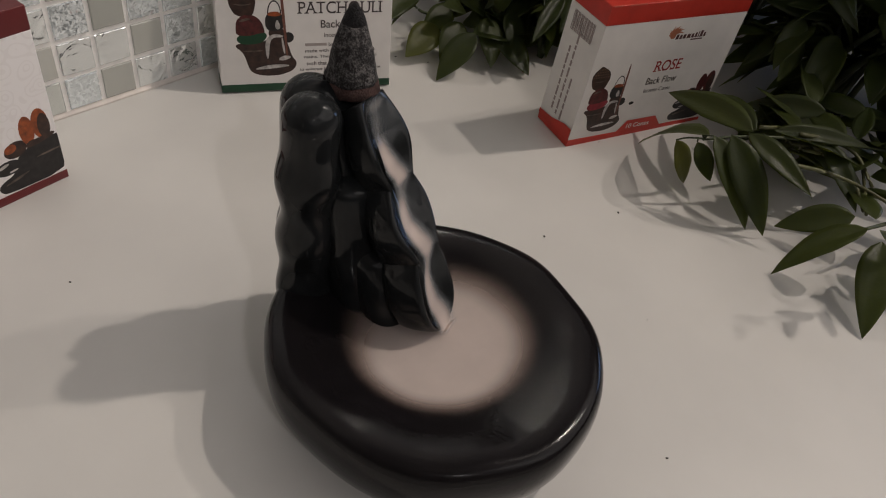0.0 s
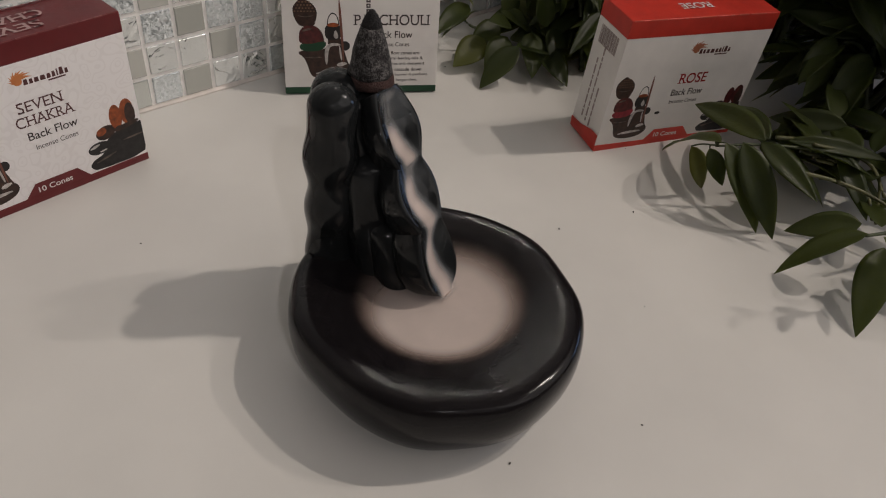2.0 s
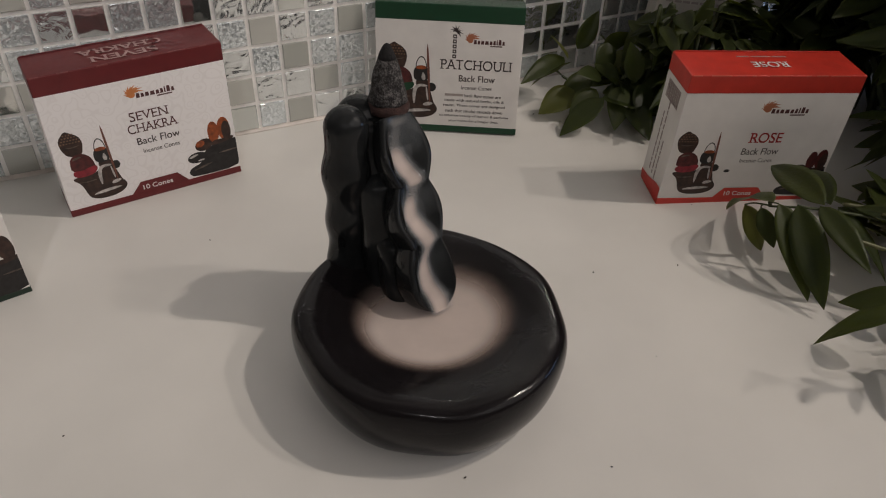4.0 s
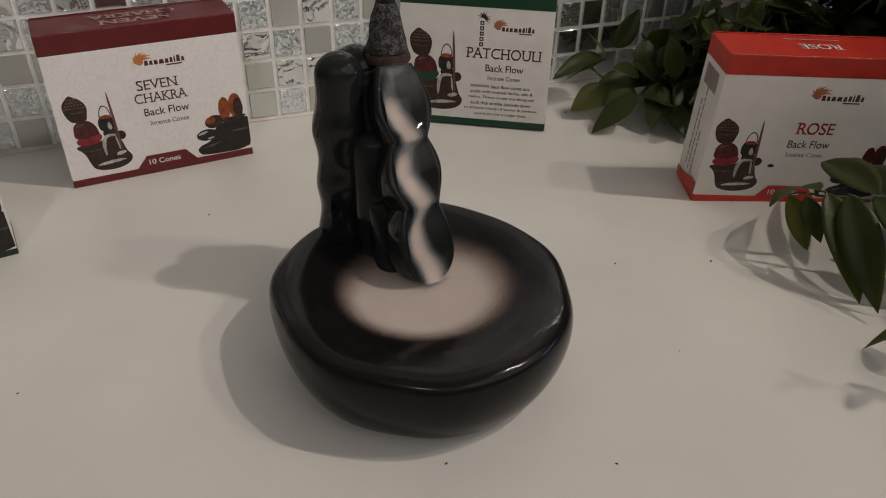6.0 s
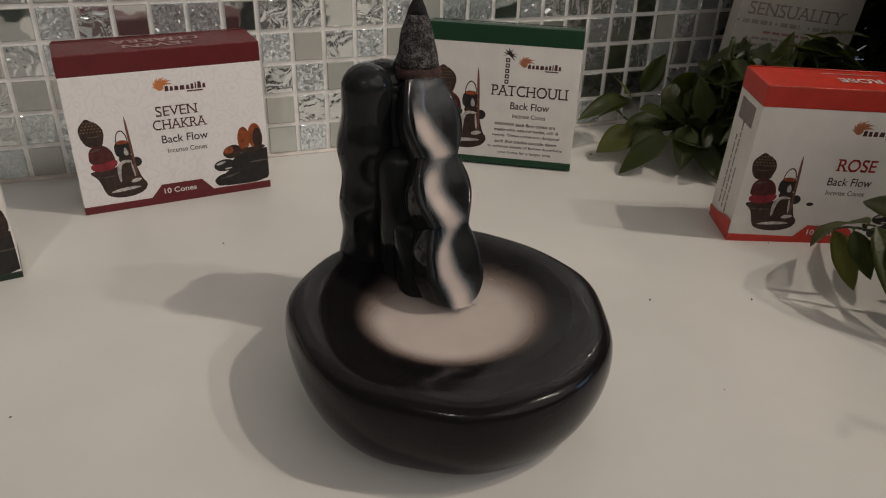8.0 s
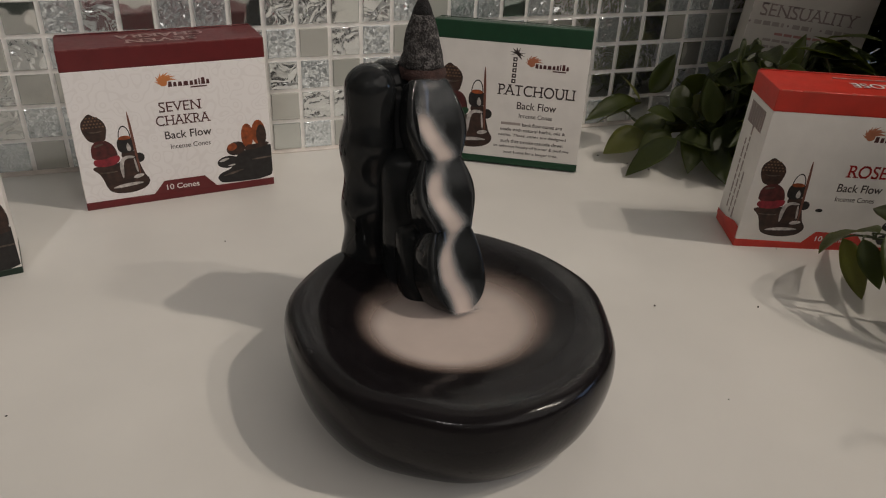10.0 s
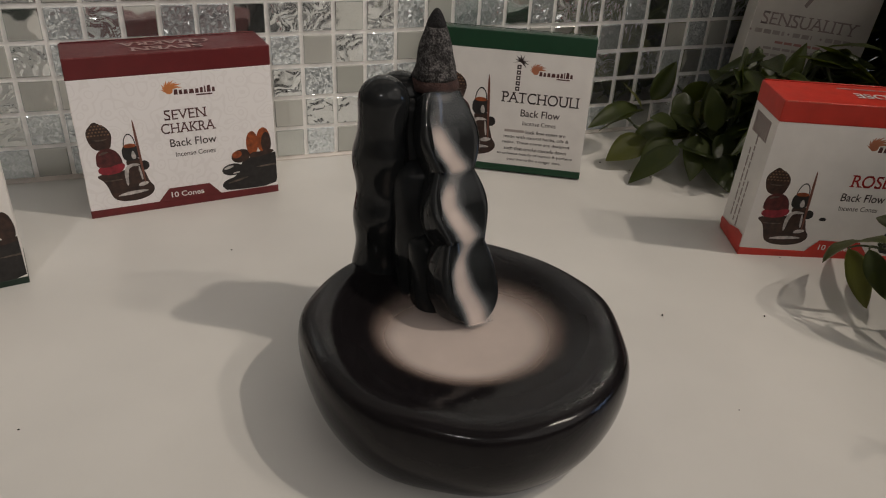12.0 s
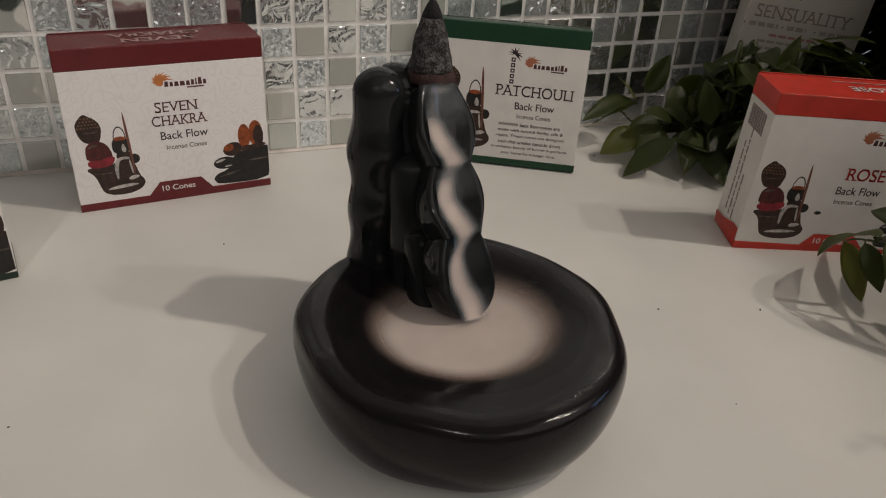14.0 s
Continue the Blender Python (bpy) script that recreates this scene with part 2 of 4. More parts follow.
def smoke_material(name, thin):
    """Pale smoke whose cover follows the density stored on the mesh; thin smoke takes the colour thin."""
    m, nodes, links, bsdf = shader(name)
    bsdf.inputs["Roughness"].default_value = 1.0
    bsdf.inputs["Specular IOR Level"].default_value = 0.0
    att = nodes.new("ShaderNodeAttribute")
    att.attribute_name = "cover"
    links.new(ramp(nodes, links, att.outputs["Fac"], ((0.12, thin), (0.62, (0.665, 0.565, 0.515)))).outputs[0], bsdf.inputs["Base Color"])
    wisp = grain(nodes, links, 70, 3)
    rr = nodes.new("ShaderNodeMapRange")
    rr.inputs["To Min"].default_value, rr.inputs["To Max"].default_value = 0.85, 1.1
    links.new(wisp.outputs[0], rr.inputs[0])
    mul = nodes.new("ShaderNodeMath")
    mul.operation, mul.use_clamp = "MULTIPLY", True
    links.new(att.outputs["Fac"], mul.inputs[0])
    links.new(rr.outputs[0], mul.inputs[1])
    links.new(mul.outputs[0], bsdf.inputs["Alpha"])
    return m


POOLED = smoke_material("pooled_smoke", (0.62, 0.46, 0.39))
FALLING = smoke_material("falling_smoke", (0.40, 0.43, 0.45))


def wrap_material():
    m, nodes, links, bsdf = shader("clear_film")
    bsdf.inputs["Base Color"].default_value = (0.8, 0.8, 0.8, 1)
    bsdf.inputs["Roughness"].default_value = 0.12
    bsdf.inputs["Alpha"].default_value = 0.10
    bsdf.inputs["Coat Weight"].default_value = 1.0
    relief(nodes, links, grain(nodes, links, 300, 3).outputs[0], bsdf, 0.4, 0.001)
    return m


WRAP = wrap_material()


# ---- mesh helpers ----
def mesh_of(name, bm, material, smooth=True):
    me = bpy.data.meshes.new(name)
    bmesh.ops.recalc_face_normals(bm, faces=bm.faces)
    for f in bm.faces:
        f.smooth = smooth
    bm.to_mesh(me)
    bm.free()
    me.materials.append(material)
    return me


def part(name, bm, material, parent, label="", smooth=True):
    ob = new(name, mesh_of(name, bm, material, smooth))
    ob.parent = parent
    return tagged(ob, label)


def thing(name, m, label, category, group="", kind=""):
    ob = new(name)
    ob.empty_display_size = 0.01
    ob.matrix_world = m
    return tagged(ob, label, category, group, kind)


def box_bm(x0, x1, y0, y1, z0, z1, bevel=0.0, segments=2):
    bm = bmesh.new()
    bmesh.ops.create_cube(bm, size=1)
    for v in bm.verts:
        v.co = ((x0 + x1) / 2 + v.co.x * (x1 - x0), (y0 + y1) / 2 + v.co.y * (y1 - y0), (z0 + z1) / 2 + v.co.z * (z1 - z0))
    if bevel:
        bmesh.ops.bevel(bm, geom=bm.edges[:], offset=bevel, segments=segments, affect="EDGES", profile=0.7)
    return bm


def solid(name, bm, material, label, category, kind="structure", smooth=False):
    return tagged(new(name, mesh_of(name, bm, material, smooth)), label, category, "", kind)


def loft(rings, closed_ends=True):
    """A skin over rings of points, all with the same count."""
    bm = bmesh.new()
    rows = [[bm.verts.new(p) for p in ring] for ring in rings]
    n = len(rows[0])
    for a, b in zip(rows, rows[1:]):
        for i in range(n):
            bm.faces.new((a[i], a[(i + 1) % n], b[(i + 1) % n], b[i]))
    if closed_ends:
        bm.faces.new(rows[0][::-1])
        bm.faces.new(rows[-1])
    return bm


def spline(points, t):
    """A smooth curve through points, t from 0 to 1."""
    pts = [Vector(p) for p in points]
    pts = [pts[0] * 2 - pts[1]] + pts + [pts[-1] * 2 - pts[-2]]
    s = min(max(t, 0), 1) * (len(pts) - 3)
    i = min(int(s), len(pts) - 4)
    f = s - i
    a, b, c, d = pts[i:i + 4]
    return 0.5 * ((2 * b) + (c - a) * f + (2 * a - 5 * b + 4 * c - d) * f * f + (3 * b - a - 3 * c + d) * f ** 3)


def flat_shape(points, y, thick=0.0002):
    """A thin printed shape on a face that looks towards -y: points are x, z."""
    bm = bmesh.new()
    bm.faces.new([bm.verts.new((x, y, z)) for x, z in points])
    return bm


def oval(cx, cz, rx, rz, n=20, turn=0.0, power=1.0):
    out = []
    for i in range(n):
        a = 2 * math.pi * i / n
        c, s = math.cos(a), math.sin(a)
        x = rx * math.copysign(abs(c) ** power, c)
        z = rz * math.copysign(abs(s) ** power, s)
        out.append((cx + x * math.cos(turn) - z * math.sin(turn), cz + x * math.sin(turn) + z * math.cos(turn)))
    return out


def lettering(text, width, height, m, material, parent, serif=False, weight=0.0):
    """Flat letters, centred on m's origin, in its x and y; serif adds small feet to the stems."""
    cu = bpy.data.curves.new("lettering", "FONT")
    cu.body, cu.align_x, cu.align_y = text, "CENTER", "CENTER"
    cu.size, cu.offset = 1.0, weight
    tmp = bpy.data.objects.new("lettering", cu)
    me = bpy.data.meshes.new_from_object(tmp)
    bpy.data.objects.remove(tmp)
    xs, ys = [v.co.x for v in me.vertices], [v.co.y for v in me.vertices]
    lo, hi = min(ys), max(ys)
    sx, sy = width / (max(xs) - min(xs)), height / (hi - lo)
    cx, cy = (max(xs) + min(xs)) / 2, (hi + lo) / 2
    bm = bmesh.new()
    bm.from_mesh(me)
    if serif:
        feet = []
        for e in bm.edges:
            a, b = e.verts[0].co, e.verts[1].co
            for level, way in ((lo, 1), (hi, -1)):
                if abs(a.y - level) < 0.03 and abs(b.y - level) < 0.03 and abs(a.y - b.y) < 0.004 and 0.03 < abs(a.x - b.x) < 0.22:
                    feet.append((min(a.x, b.x), max(a.x, b.x), a.y, way))
        for x0, x1, y, way in feet:
            q = [(x0 - 0.10, y), (x1 + 0.10, y), (x1 + 0.09, y + 0.04 * way), (x1, y + 0.08 * way), (x0, y + 0.08 * way), (x0 - 0.09, y + 0.04 * way)]
            bm.faces.new([bm.verts.new((a, b, 0.004)) for a, b in (q if way > 0 else q[::-1])])
    for v in bm.verts:
        v.co = ((v.co.x - cx) * sx, (v.co.y - cy) * sy, v.co.z * sy)
    bm.to_mesh(me)
    bm.free()
    me.name = "lettering"
    me.materials.append(material)
    ob = new("lettering", me)
    ob.parent = parent
    ob.matrix_local = m
    return ob


# ---- room and counter ----
solid("ground", box_bm(-1.8, 1.8, -2.4, 0.42, -1.0, -0.9), FLOORING, "brown wooden kitchen floor", "floor")
solid("ceiling", box_bm(-1.8, 1.8, -2.4, 0.42, 1.6, 1.7), PLASTER, "pale plain plaster ceiling", "ceiling")
solid("wall_west", box_bm(-1.8, -1.7, -2.3, 0.24, -0.9, 1.6), DIM_PLASTER, "plain pale plaster side wall", "wall")
solid("wall_east", box_bm(1.7, 1.8, -2.3, 0.27, -0.9, 1.6), DARK_WALL, "plain unseen side wall, dark for the tiles to reflect", "wall")
solid("wall_south", box_bm(-1.8, 1.8, -2.4, -2.3, -0.9, 1.6), PLASTER, "plain pale plaster wall behind the kitchen", "wall")
WALL = pose(0, 0.2394, 0, 0, 0, 1.35)  # the tiled wall runs slightly off the counter's axis
wall = solid("wall_north", box_bm(-1.82, 1.82, -0.0003, 0.10, -0.9, 1.6), GROUT, "white grouted kitchen wall clad in small silvery glass mosaic tiles", "wall")
wall.matrix_world = WALL
bm = box_bm(-1.2, 1.2, -0.62, 0.275, -0.038, 0.0, 0.003)
solid("worktop", bm, COUNTER, "smooth off-white kitchen worktop, faintly uneven in tone", "worktop")
bm = bmesh.new()
bead = [(0, 0.0), (-0.0032, 0.0), (-0.0022, 0.0007), (-0.0010, 0.0017), (0, 0.0023)]
rows = [[bm.verts.new((x, 0.0005 + y * (1 + 0.25 * noise.noise(Vector((x * 40, 0, 5)))), z)) for y, z in bead] for x in np.linspace(-1.2, 1.2, 160)]
for a, b in zip(rows, rows[1:]):
    for i in range(len(bead) - 1):
        bm.faces.new((a[i], b[i], b[i + 1], a[i + 1]))
solid("trim", bm, SEALER, "off-white silicone bead along the foot of the wall", "sealant", smooth=True).matrix_world = WALL


# ---- incense burner ----
burner = thing("incense_burner", pose(0, 0, 0), "black glazed ceramic backflow incense burner with three cascading cups", "incense burner")


def soft(x):
    x = min(max(x, 0.0), 1.0)
    return x * x * (3 - 2 * x)


def back_swell(a):
    """The rim bulges a little towards the back right."""
    d = (a - 1.10 + math.pi) % (2 * math.pi) - math.pi
    return math.exp(-(d / 0.55) ** 2)


def wobble(a):
    return 1 + 0.022 * back_swell(a) - 0.028 * math.cos(2 * a) - 0.015 * math.sin(2 * a) + 0.005 * math.sin(3 * a + 2.0) + 0.005 * math.sin(5 * a + 1.0) + 0.0065 * math.sin(7 * a + 0.4) + 0.003 * math.sin(11 * a + 2.0)


profile = [(0.0002, 0.0), (0.020, 0.0), (0.0395, 0.0), (0.0468, 0.0006), (0.0510, 0.0034), (0.0541, 0.0082), (0.0563, 0.0143), (0.0573, 0.0203), (0.0574, 0.0250),
           (0.0569, 0.0288), (0.0559, 0.0311), (0.0544, 0.0324), (0.0522, 0.0330), (0.0490, 0.0330), (0.0448, 0.0323), (0.0400, 0.0312), (0.0350, 0.0298), (0.0300, 0.0285), (0.0240, 0.0273), (0.0140, 0.0265), (0.0002, 0.0264)]


def dish_height(far):
    pts = [(r, z) for r, z in profile[12:]][::-1]
    return float(np.interp(far, [p[0] for p in pts], [p[1] for p in pts]))


rings = []
for k in range(65):
    r, _, z = spline([(r, 0, z) for r, z in profile], k / 64)
    r = max(r, 0.0002)
    ring = []
    for i in range(96):
        a = 2 * math.pi * i / 96
        lift = (0.0006 * math.sin(2 * a + 1.2) + 0.0002 * math.sin(5 * a + 0.7) + 0.00018 * math.sin(9 * a + 2.1) + 0.0009 * back_swell(a)) * min(1, z / 0.02) * soft((r - 0.033) / 0.012)
        ring.append((0.0018 + r * wobble(a) * math.cos(a), 0.0040 + r * wobble(a) * math.sin(a), z + lift))
    rings.append(ring)
part("bowl", loft(rings), BOWL, burner, "satin black rounded bowl with a thick soft rim")


def column(cx, cy, r, z0, z1, bulge, lean=(0.0, 0.0), tall=0.95, pitch=0.0237):
    """A column of stacked pebbles: soft swellings, one of them at the height bulge, and a domed top."""
    rings = []
    for k in range(73):
        f = k / 72
        z = z0 + (z1 - z0) * (f if f < 0.7 else 0.7 + 0.3 * math.sin((f - 0.7) / 0.3 * math.pi / 2))
        g = (z - z0) / (z1 - z0)
        wave = math.cos(2 * math.pi * (z - bulge) / pitch)
        cap = bulge + 1.5 * pitch
        if z > cap:
            wave = -1 + 0.30 * soft((z - cap) / 0.012)
        swell = 1 + 0.078 * wave
        dome = max(0.0, (z - (z1 - r * tall)) / (r * tall))
        rr = r * swell * (1 - 0.03 * max(0.0, (g - 0.55) / 0.45)) * math.sqrt(max(0.0, 1 - dome ** 2.3)) + 0.00005
        ring = []
        for i in range(40):
            a = 2 * math.pi * i / 40
            q = 1 + 0.025 * math.sin(3 * a + z * 160)
            ring.append((cx + lean[0] * g + rr * q * math.cos(a), cy + lean[1] * g + rr * q * math.sin(a), z))
        rings.append(ring)
    return loft(rings)


part("stone_column", column(-0.0160, 0.0524, 0.0100, 0.018, 0.1052, 0.0518, (0.0012, -0.0008)), GLAZE, burner, "glossy black column of stacked pebbles")
part("stone_column", column(-0.0058, 0.0620, 0.0112, 0.018, 0.1034, 0.0450), GLAZE, burner, "glossy black column of stacked pebbles")


def boulder(cx, cy, rx, ry, z0, z1, back=0.0):
    """A rounded block with a flat-shouldered top that leans back as it rises."""
    rings = []
    for k in range(33):
        f = k / 32
        z = z0 + (z1 - z0) * math.sin(f * math.pi / 2) ** 0.8
        dome = max(0.0, (z - (z1 - 0.006)) / 0.006)
        e = math.sqrt(max(0.0, 1 - dome ** 3.2)) + 0.002
        belly = 1 + 0.05 * math.sin(math.pi * (z - z0) / (z1 - z0))
        ring = []
        for i in range(40):
            a = 2 * math.pi * i / 40
            c, d = math.cos(a), math.sin(a)
            ring.append((cx + rx * belly * e * math.copysign(abs(c) ** 0.7, c), cy + back * (z - z0) / (z1 - z0) + ry * belly * e * math.copysign(abs(d) ** 0.7, d), z))
        rings.append(ring)
    return loft(rings)


part("boulder", boulder(0.0005, 0.0480, 0.0125, 0.0092, 0.045, 0.0975, 0.0105), GLAZE, burner, "glossy black boulder beside the cups")
part("boulder", boulder(0.0004, 0.0368, 0.0138, 0.0108, 0.024, 0.0765, 0.0120), GLAZE, burner, "glossy black boulder beside the cups")
part("boulder", boulder(0.0018, 0.0262, 0.0118, 0.0108, 0.024, 0.0530, 0.0120), GLAZE, burner, "glossy black boulder beside the cups")


def core():
    rings = []
    for k in range(49):
        f = k / 48
        z = 0.02 + 0.0765 * f
        cy = 0.047 + (0.0595 - 0.047) * f
        cx = 0.002 + 0.004 * f
        ry = (0.0150 * (1 - f) + 0.0070 * f) * (1 + 0.05 * math.sin(z / 0.0225 * 6.28))
        rx = (0.0125 * (1 - f) + 0.0095 * f) * (1 + 0.07 * math.sin(z / 0.0225 * 6.28 + 1))
        end = max(0, (f - 0.93) / 0.07)
        s = math.sqrt(max(0, 1 - end ** 2)) * 0.55 + 0.45
        ring = []
        for i in range(40):
            a = 2 * math.pi * i / 40
            c, d = math.cos(a), math.sin(a)
            ring.append((cx + rx * s * math.copysign(abs(c) ** 0.8, c), cy + ry * s * math.copysign(abs(d) ** 0.8, d), z))
        rings.append(ring)
    return loft(rings)


part("core", core(), GLAZE, burner, "glossy black cliff behind the cups")

# the cascade: a sloping line of three cups, each lip standing over the next
SLOPE = [(0.0055, 0.0495, 0.0985), (0.0062, 0.0400, 0.0865), (0.0064, 0.0345, 0.0755), (0.0062, 0.0270, 0.0655), (0.0060, 0.0190, 0.0555), (0.0066, 0.0125, 0.0415), (0.0076, 0.0066, 0.0280)]
ACROSS = Vector((1.0, 0.34, -0.12)).normalized()


def slope_frame(s):
    c = spline(SLOPE, s)
    along = (spline(SLOPE, min(1, s + 0.01)) - spline(SLOPE, max(0, s - 0.01))).normalized()
    out = along.cross(ACROSS).normalized()
    if out.y > 0:
        out = -out
    return c, along, out


CUPS = ((0.0, 0.345, 0.0126), (0.325, 0.678, 0.0126), (0.658, 1.0, 0.0121))


def cup(s0, s1, half, last):
    """A smooth boulder, dished in front, with a soft rounded rim and a narrow neck where it spills into the next."""
    rings = []
    for k in range(57):
        f = k / 56
        s = s0 + (s1 - s0) * f
        c, along, out = slope_frame(s)
        swell = math.sin(math.pi * f)
        w = half * (0.66 + 0.34 * swell ** 1.1)
        deep = 0.0056 if s0 else 0.0008 + 0.0048 * min(1.0, f / 0.38)
        back = 0.0110 + 0.008 * s
        lip = 0.0008 * f - 0.0004
        if last and f > 0.55:
            e = math.sqrt(max(0.0, 1 - ((f - 0.55) / 0.45) ** 2.2))
            w = half * e + 0.00015
            deep = 0.0008 + 0.0048 * e
            lip -= 0.0022 * (1 - e)
            back *= 0.35 + 0.65 * e
        ring = []
        n = 48
        for i in range(n):
            q = 2 * math.pi * i / n
            c2, s2 = math.cos(q), math.sin(q)
            x = math.copysign(abs(c2) ** 0.8, c2)
            if s2 > 0:
                y = 0.0030 * s2 ** 0.6 - deep * max(0.0, 1 - (x / 0.88) ** 2) ** 1.3
            else:
                y = -back * abs(s2) ** 0.8
            ring.append(c + ACROSS * (w * x) + out * (y + lip))
        rings.append(ring)
    return loft(rings)


for n, (s0, s1, half) in enumerate(CUPS):
    part("leaf_cup", cup(s0, s1, half, n == 2), GLAZE, burner, "glossy black leaf-shaped spillway cup with a raised rim")
part("cone_seat", column(0.0055, 0.0580, 0.0108, 0.085, 0.0986, 0.090, tall=0.85), GLAZE, burner)


# ---- incense cone ----
cone = thing("incense_cone", pose(0.0053, 0.0571, 0.0982), "half-burnt speckled grey backflow incense cone with a charred black tip", "incense cone")


def turned(profile, n=28, rough=0.0):
    rings = []
    for r, z in profile:
        ring = []
        for i in range(n):
            a = 2 * math.pi * i / n
            q = 1 + rough * noise.noise(Vector((math.cos(a) * 2.2, math.sin(a) * 2.2, z * 400)))
            ring.append((r * q * math.cos(a), r * q * math.sin(a), z))
        rings.append(ring)
    return loft(rings)


part("unburnt_base", turned([(0.0086, 0), (0.0092, 0.0008), (0.0090, 0.0020), (0.0083, 0.0042)], rough=0.05), UNBURNT, cone, "reddish brown unburnt foot")
part("ash_body", turned([(0.0083, 0.0042), (0.0080, 0.0055), (0.0073, 0.0085), (0.0065, 0.0125), (0.0055, 0.0165), (0.0043, 0.0205), (0.0037, 0.0222)], rough=0.10), ASH, cone, "mottled grey ash")
part("charred_tip", turned([(0.0037, 0.0222), (0.0031, 0.0240), (0.0021, 0.0262), (0.0011, 0.0277), (0.0002, 0.0282)], rough=0.08), CHAR, cone, "charred black tip")


# ---- smoke ----
def density_mesh(name, bm, values, label, material):
    me = mesh_of(name, bm, material)
    att = me.attributes.new("cover", "FLOAT", "POINT")
    for i, v in enumerate(values):
        att.data[i].value = v
    return tagged(new(name, me), label, "smoke", "", "stuff")


bm = bmesh.new()
values, rows = [], []
for k in range(25):
    r = 0.043 * k / 24
    row = []
    for i in range(64):
        a = 2 * math.pi * i / 64
        x, y = 0.0028 + r * math.cos(a), 0.0042 + r * 0.96 * math.sin(a)
        floor_z = dish_height(math.hypot(x - 0.0018, y - 0.0040)) + 0.0007
        row.append(bm.verts.new((x, y, max(floor_z, 0.0276))))
        edge = 0.0352 + 0.0015 * math.cos(a)
        near_tower = 1 - 0.45 * soft((y - 0.004) / 0.022) * soft((0.020 - x) / 0.012)
        values.append(0.80 * near_tower * soft((edge + 0.001 - r) / (0.0105 + 0.0045 * (1 + math.cos(a - 0.8)))))
    rows.append(row)
for a, b in zip(rows, rows[1:]):
    for i in range(64):
        bm.faces.new((a[i], a[(i + 1) % 64], b[(i + 1) % 64], b[i]))
density_mesh("pooled_smoke", bm, values, "pale smoke pooled in the black dish", POOLED)

bm = bmesh.new()
values, rows = [], []
SWAY = [(v, 0, 0) for v in (0.10, -0.46, -0.66, -0.30, 0.12, -0.36, -0.56, -0.24, 0.12, -0.42, -0.46, -0.12, 0.10)]
for k in range(111):
    s = min(1.0, k / 100)
    c, along, out = slope_frame(s)
    if k > 100:
        fall = (k - 100) / 10
        c = c + Vector((0.0002, -0.0016 * math.sin(fall * 1.57), 0.0014 * math.sin(fall * 3.1) + (0.0279 - c.z) * fall ** 1.5))
    end = soft((k - 88) / 16)
    turn = (s * 3) % 1.0
    mid = spline(SWAY, s).x * 0.0092 * (1 - end)
    stage = int(min(2, s * 3))
    core_half = 0.0072 + 0.0008 * math.sin(s * 18.85 + 3.3) + 0.0004 * end + 0.0030 * soft((0.06 - s) / 0.05)
    if stage == 2:
        core_half -= 0.0022 * soft(1 - abs(turn - 0.14) / 0.26)
    run = (0.20 + 0.60 * soft((turn - 0.30) / 0.24), 0.32 + 0.46 * max(soft((0.10 - turn) / 0.10), soft((turn - 0.16) / 0.24)), 0.46 + 0.28 * max(soft((0.09 - turn) / 0.09), soft((turn - 0.12) / 0.22)))[stage]
    pool = (0.13, 0.07, 0.03)[stage] * soft((0.62 - turn) / 0.35) * soft((turn - 0.06) / 0.1) * (1 - end)
    row = []
    for i in range(29):
        u = -1 + 2 * i / 28
        off = u * 0.0098 * (1 - 0.22 * end)
        uu = min(1, abs(off) / 0.0108)
        d = -0.0021 * (1 - uu ** 2.0) * min(1.0, 0.15 + s / 0.14) + 0.0020
        row.append(bm.verts.new(c + ACROSS * off + out * (d + 0.0014 + 0.0006 * end)))
        gap = core_half - abs(off - mid)
        edge = soft(gap / (core_half * (0.80 if off < mid else 1.0)))
        thick = run + 0.10 * noise.noise(Vector((u * 1.3, s * 16, 2.0)))
        if s < 0.08:
            thick = max(thick, 0.60 * soft((0.07 - s) / 0.06))
        values.append(max(edge * max(0.0, min(0.88, thick + 0.1 * end)), pool * soft((1 - abs(u)) / 0.4)) * (1 - 0.9 * soft((k - 102) / 8)) * soft((s + 0.004) / 0.05))
    rows.append(row)
for a, b in zip(rows, rows[1:]):
    for i in range(28):
        bm.faces.new((a[i], a[i + 1], b[i + 1], b[i]))
density_mesh("falling_smoke", bm, values, "thin pale smoke winding down the black cups", FALLING)


# ---- incense boxes ----
BW, BH, BD = 0.0955, 0.0812, 0.029


def printed(body, material, points, layer=0):
    """A flat printed shape on the front of a box body; points are x, z."""
    return part("printed_shape", flat_shape(points, -0.00003 - 0.000006 * layer), material, body, smooth=False)


def printed_bar(body, material, x0, x1, z0, z1, layer=0):
    return part("printed_bar", flat_shape([(x0, z0), (x1, z0), (x1, z1), (x0, z1)], -0.00003 - 0.000006 * layer), material, body, smooth=False)


def rounded(points, cut=0.28):
    """The outline with its corners cut twice."""
    if len(points) > 15:
        return points
    for _ in range(2):
        out = []
        for i, (x, z) in enumerate(points):
            x2, z2 = points[(i + 1) % len(points)]
            out += [(x + (x2 - x) * cut, z + (z2 - z) * cut), (x2 + (x - x2) * cut, z2 + (z - z2) * cut)]
        points = out
    return points


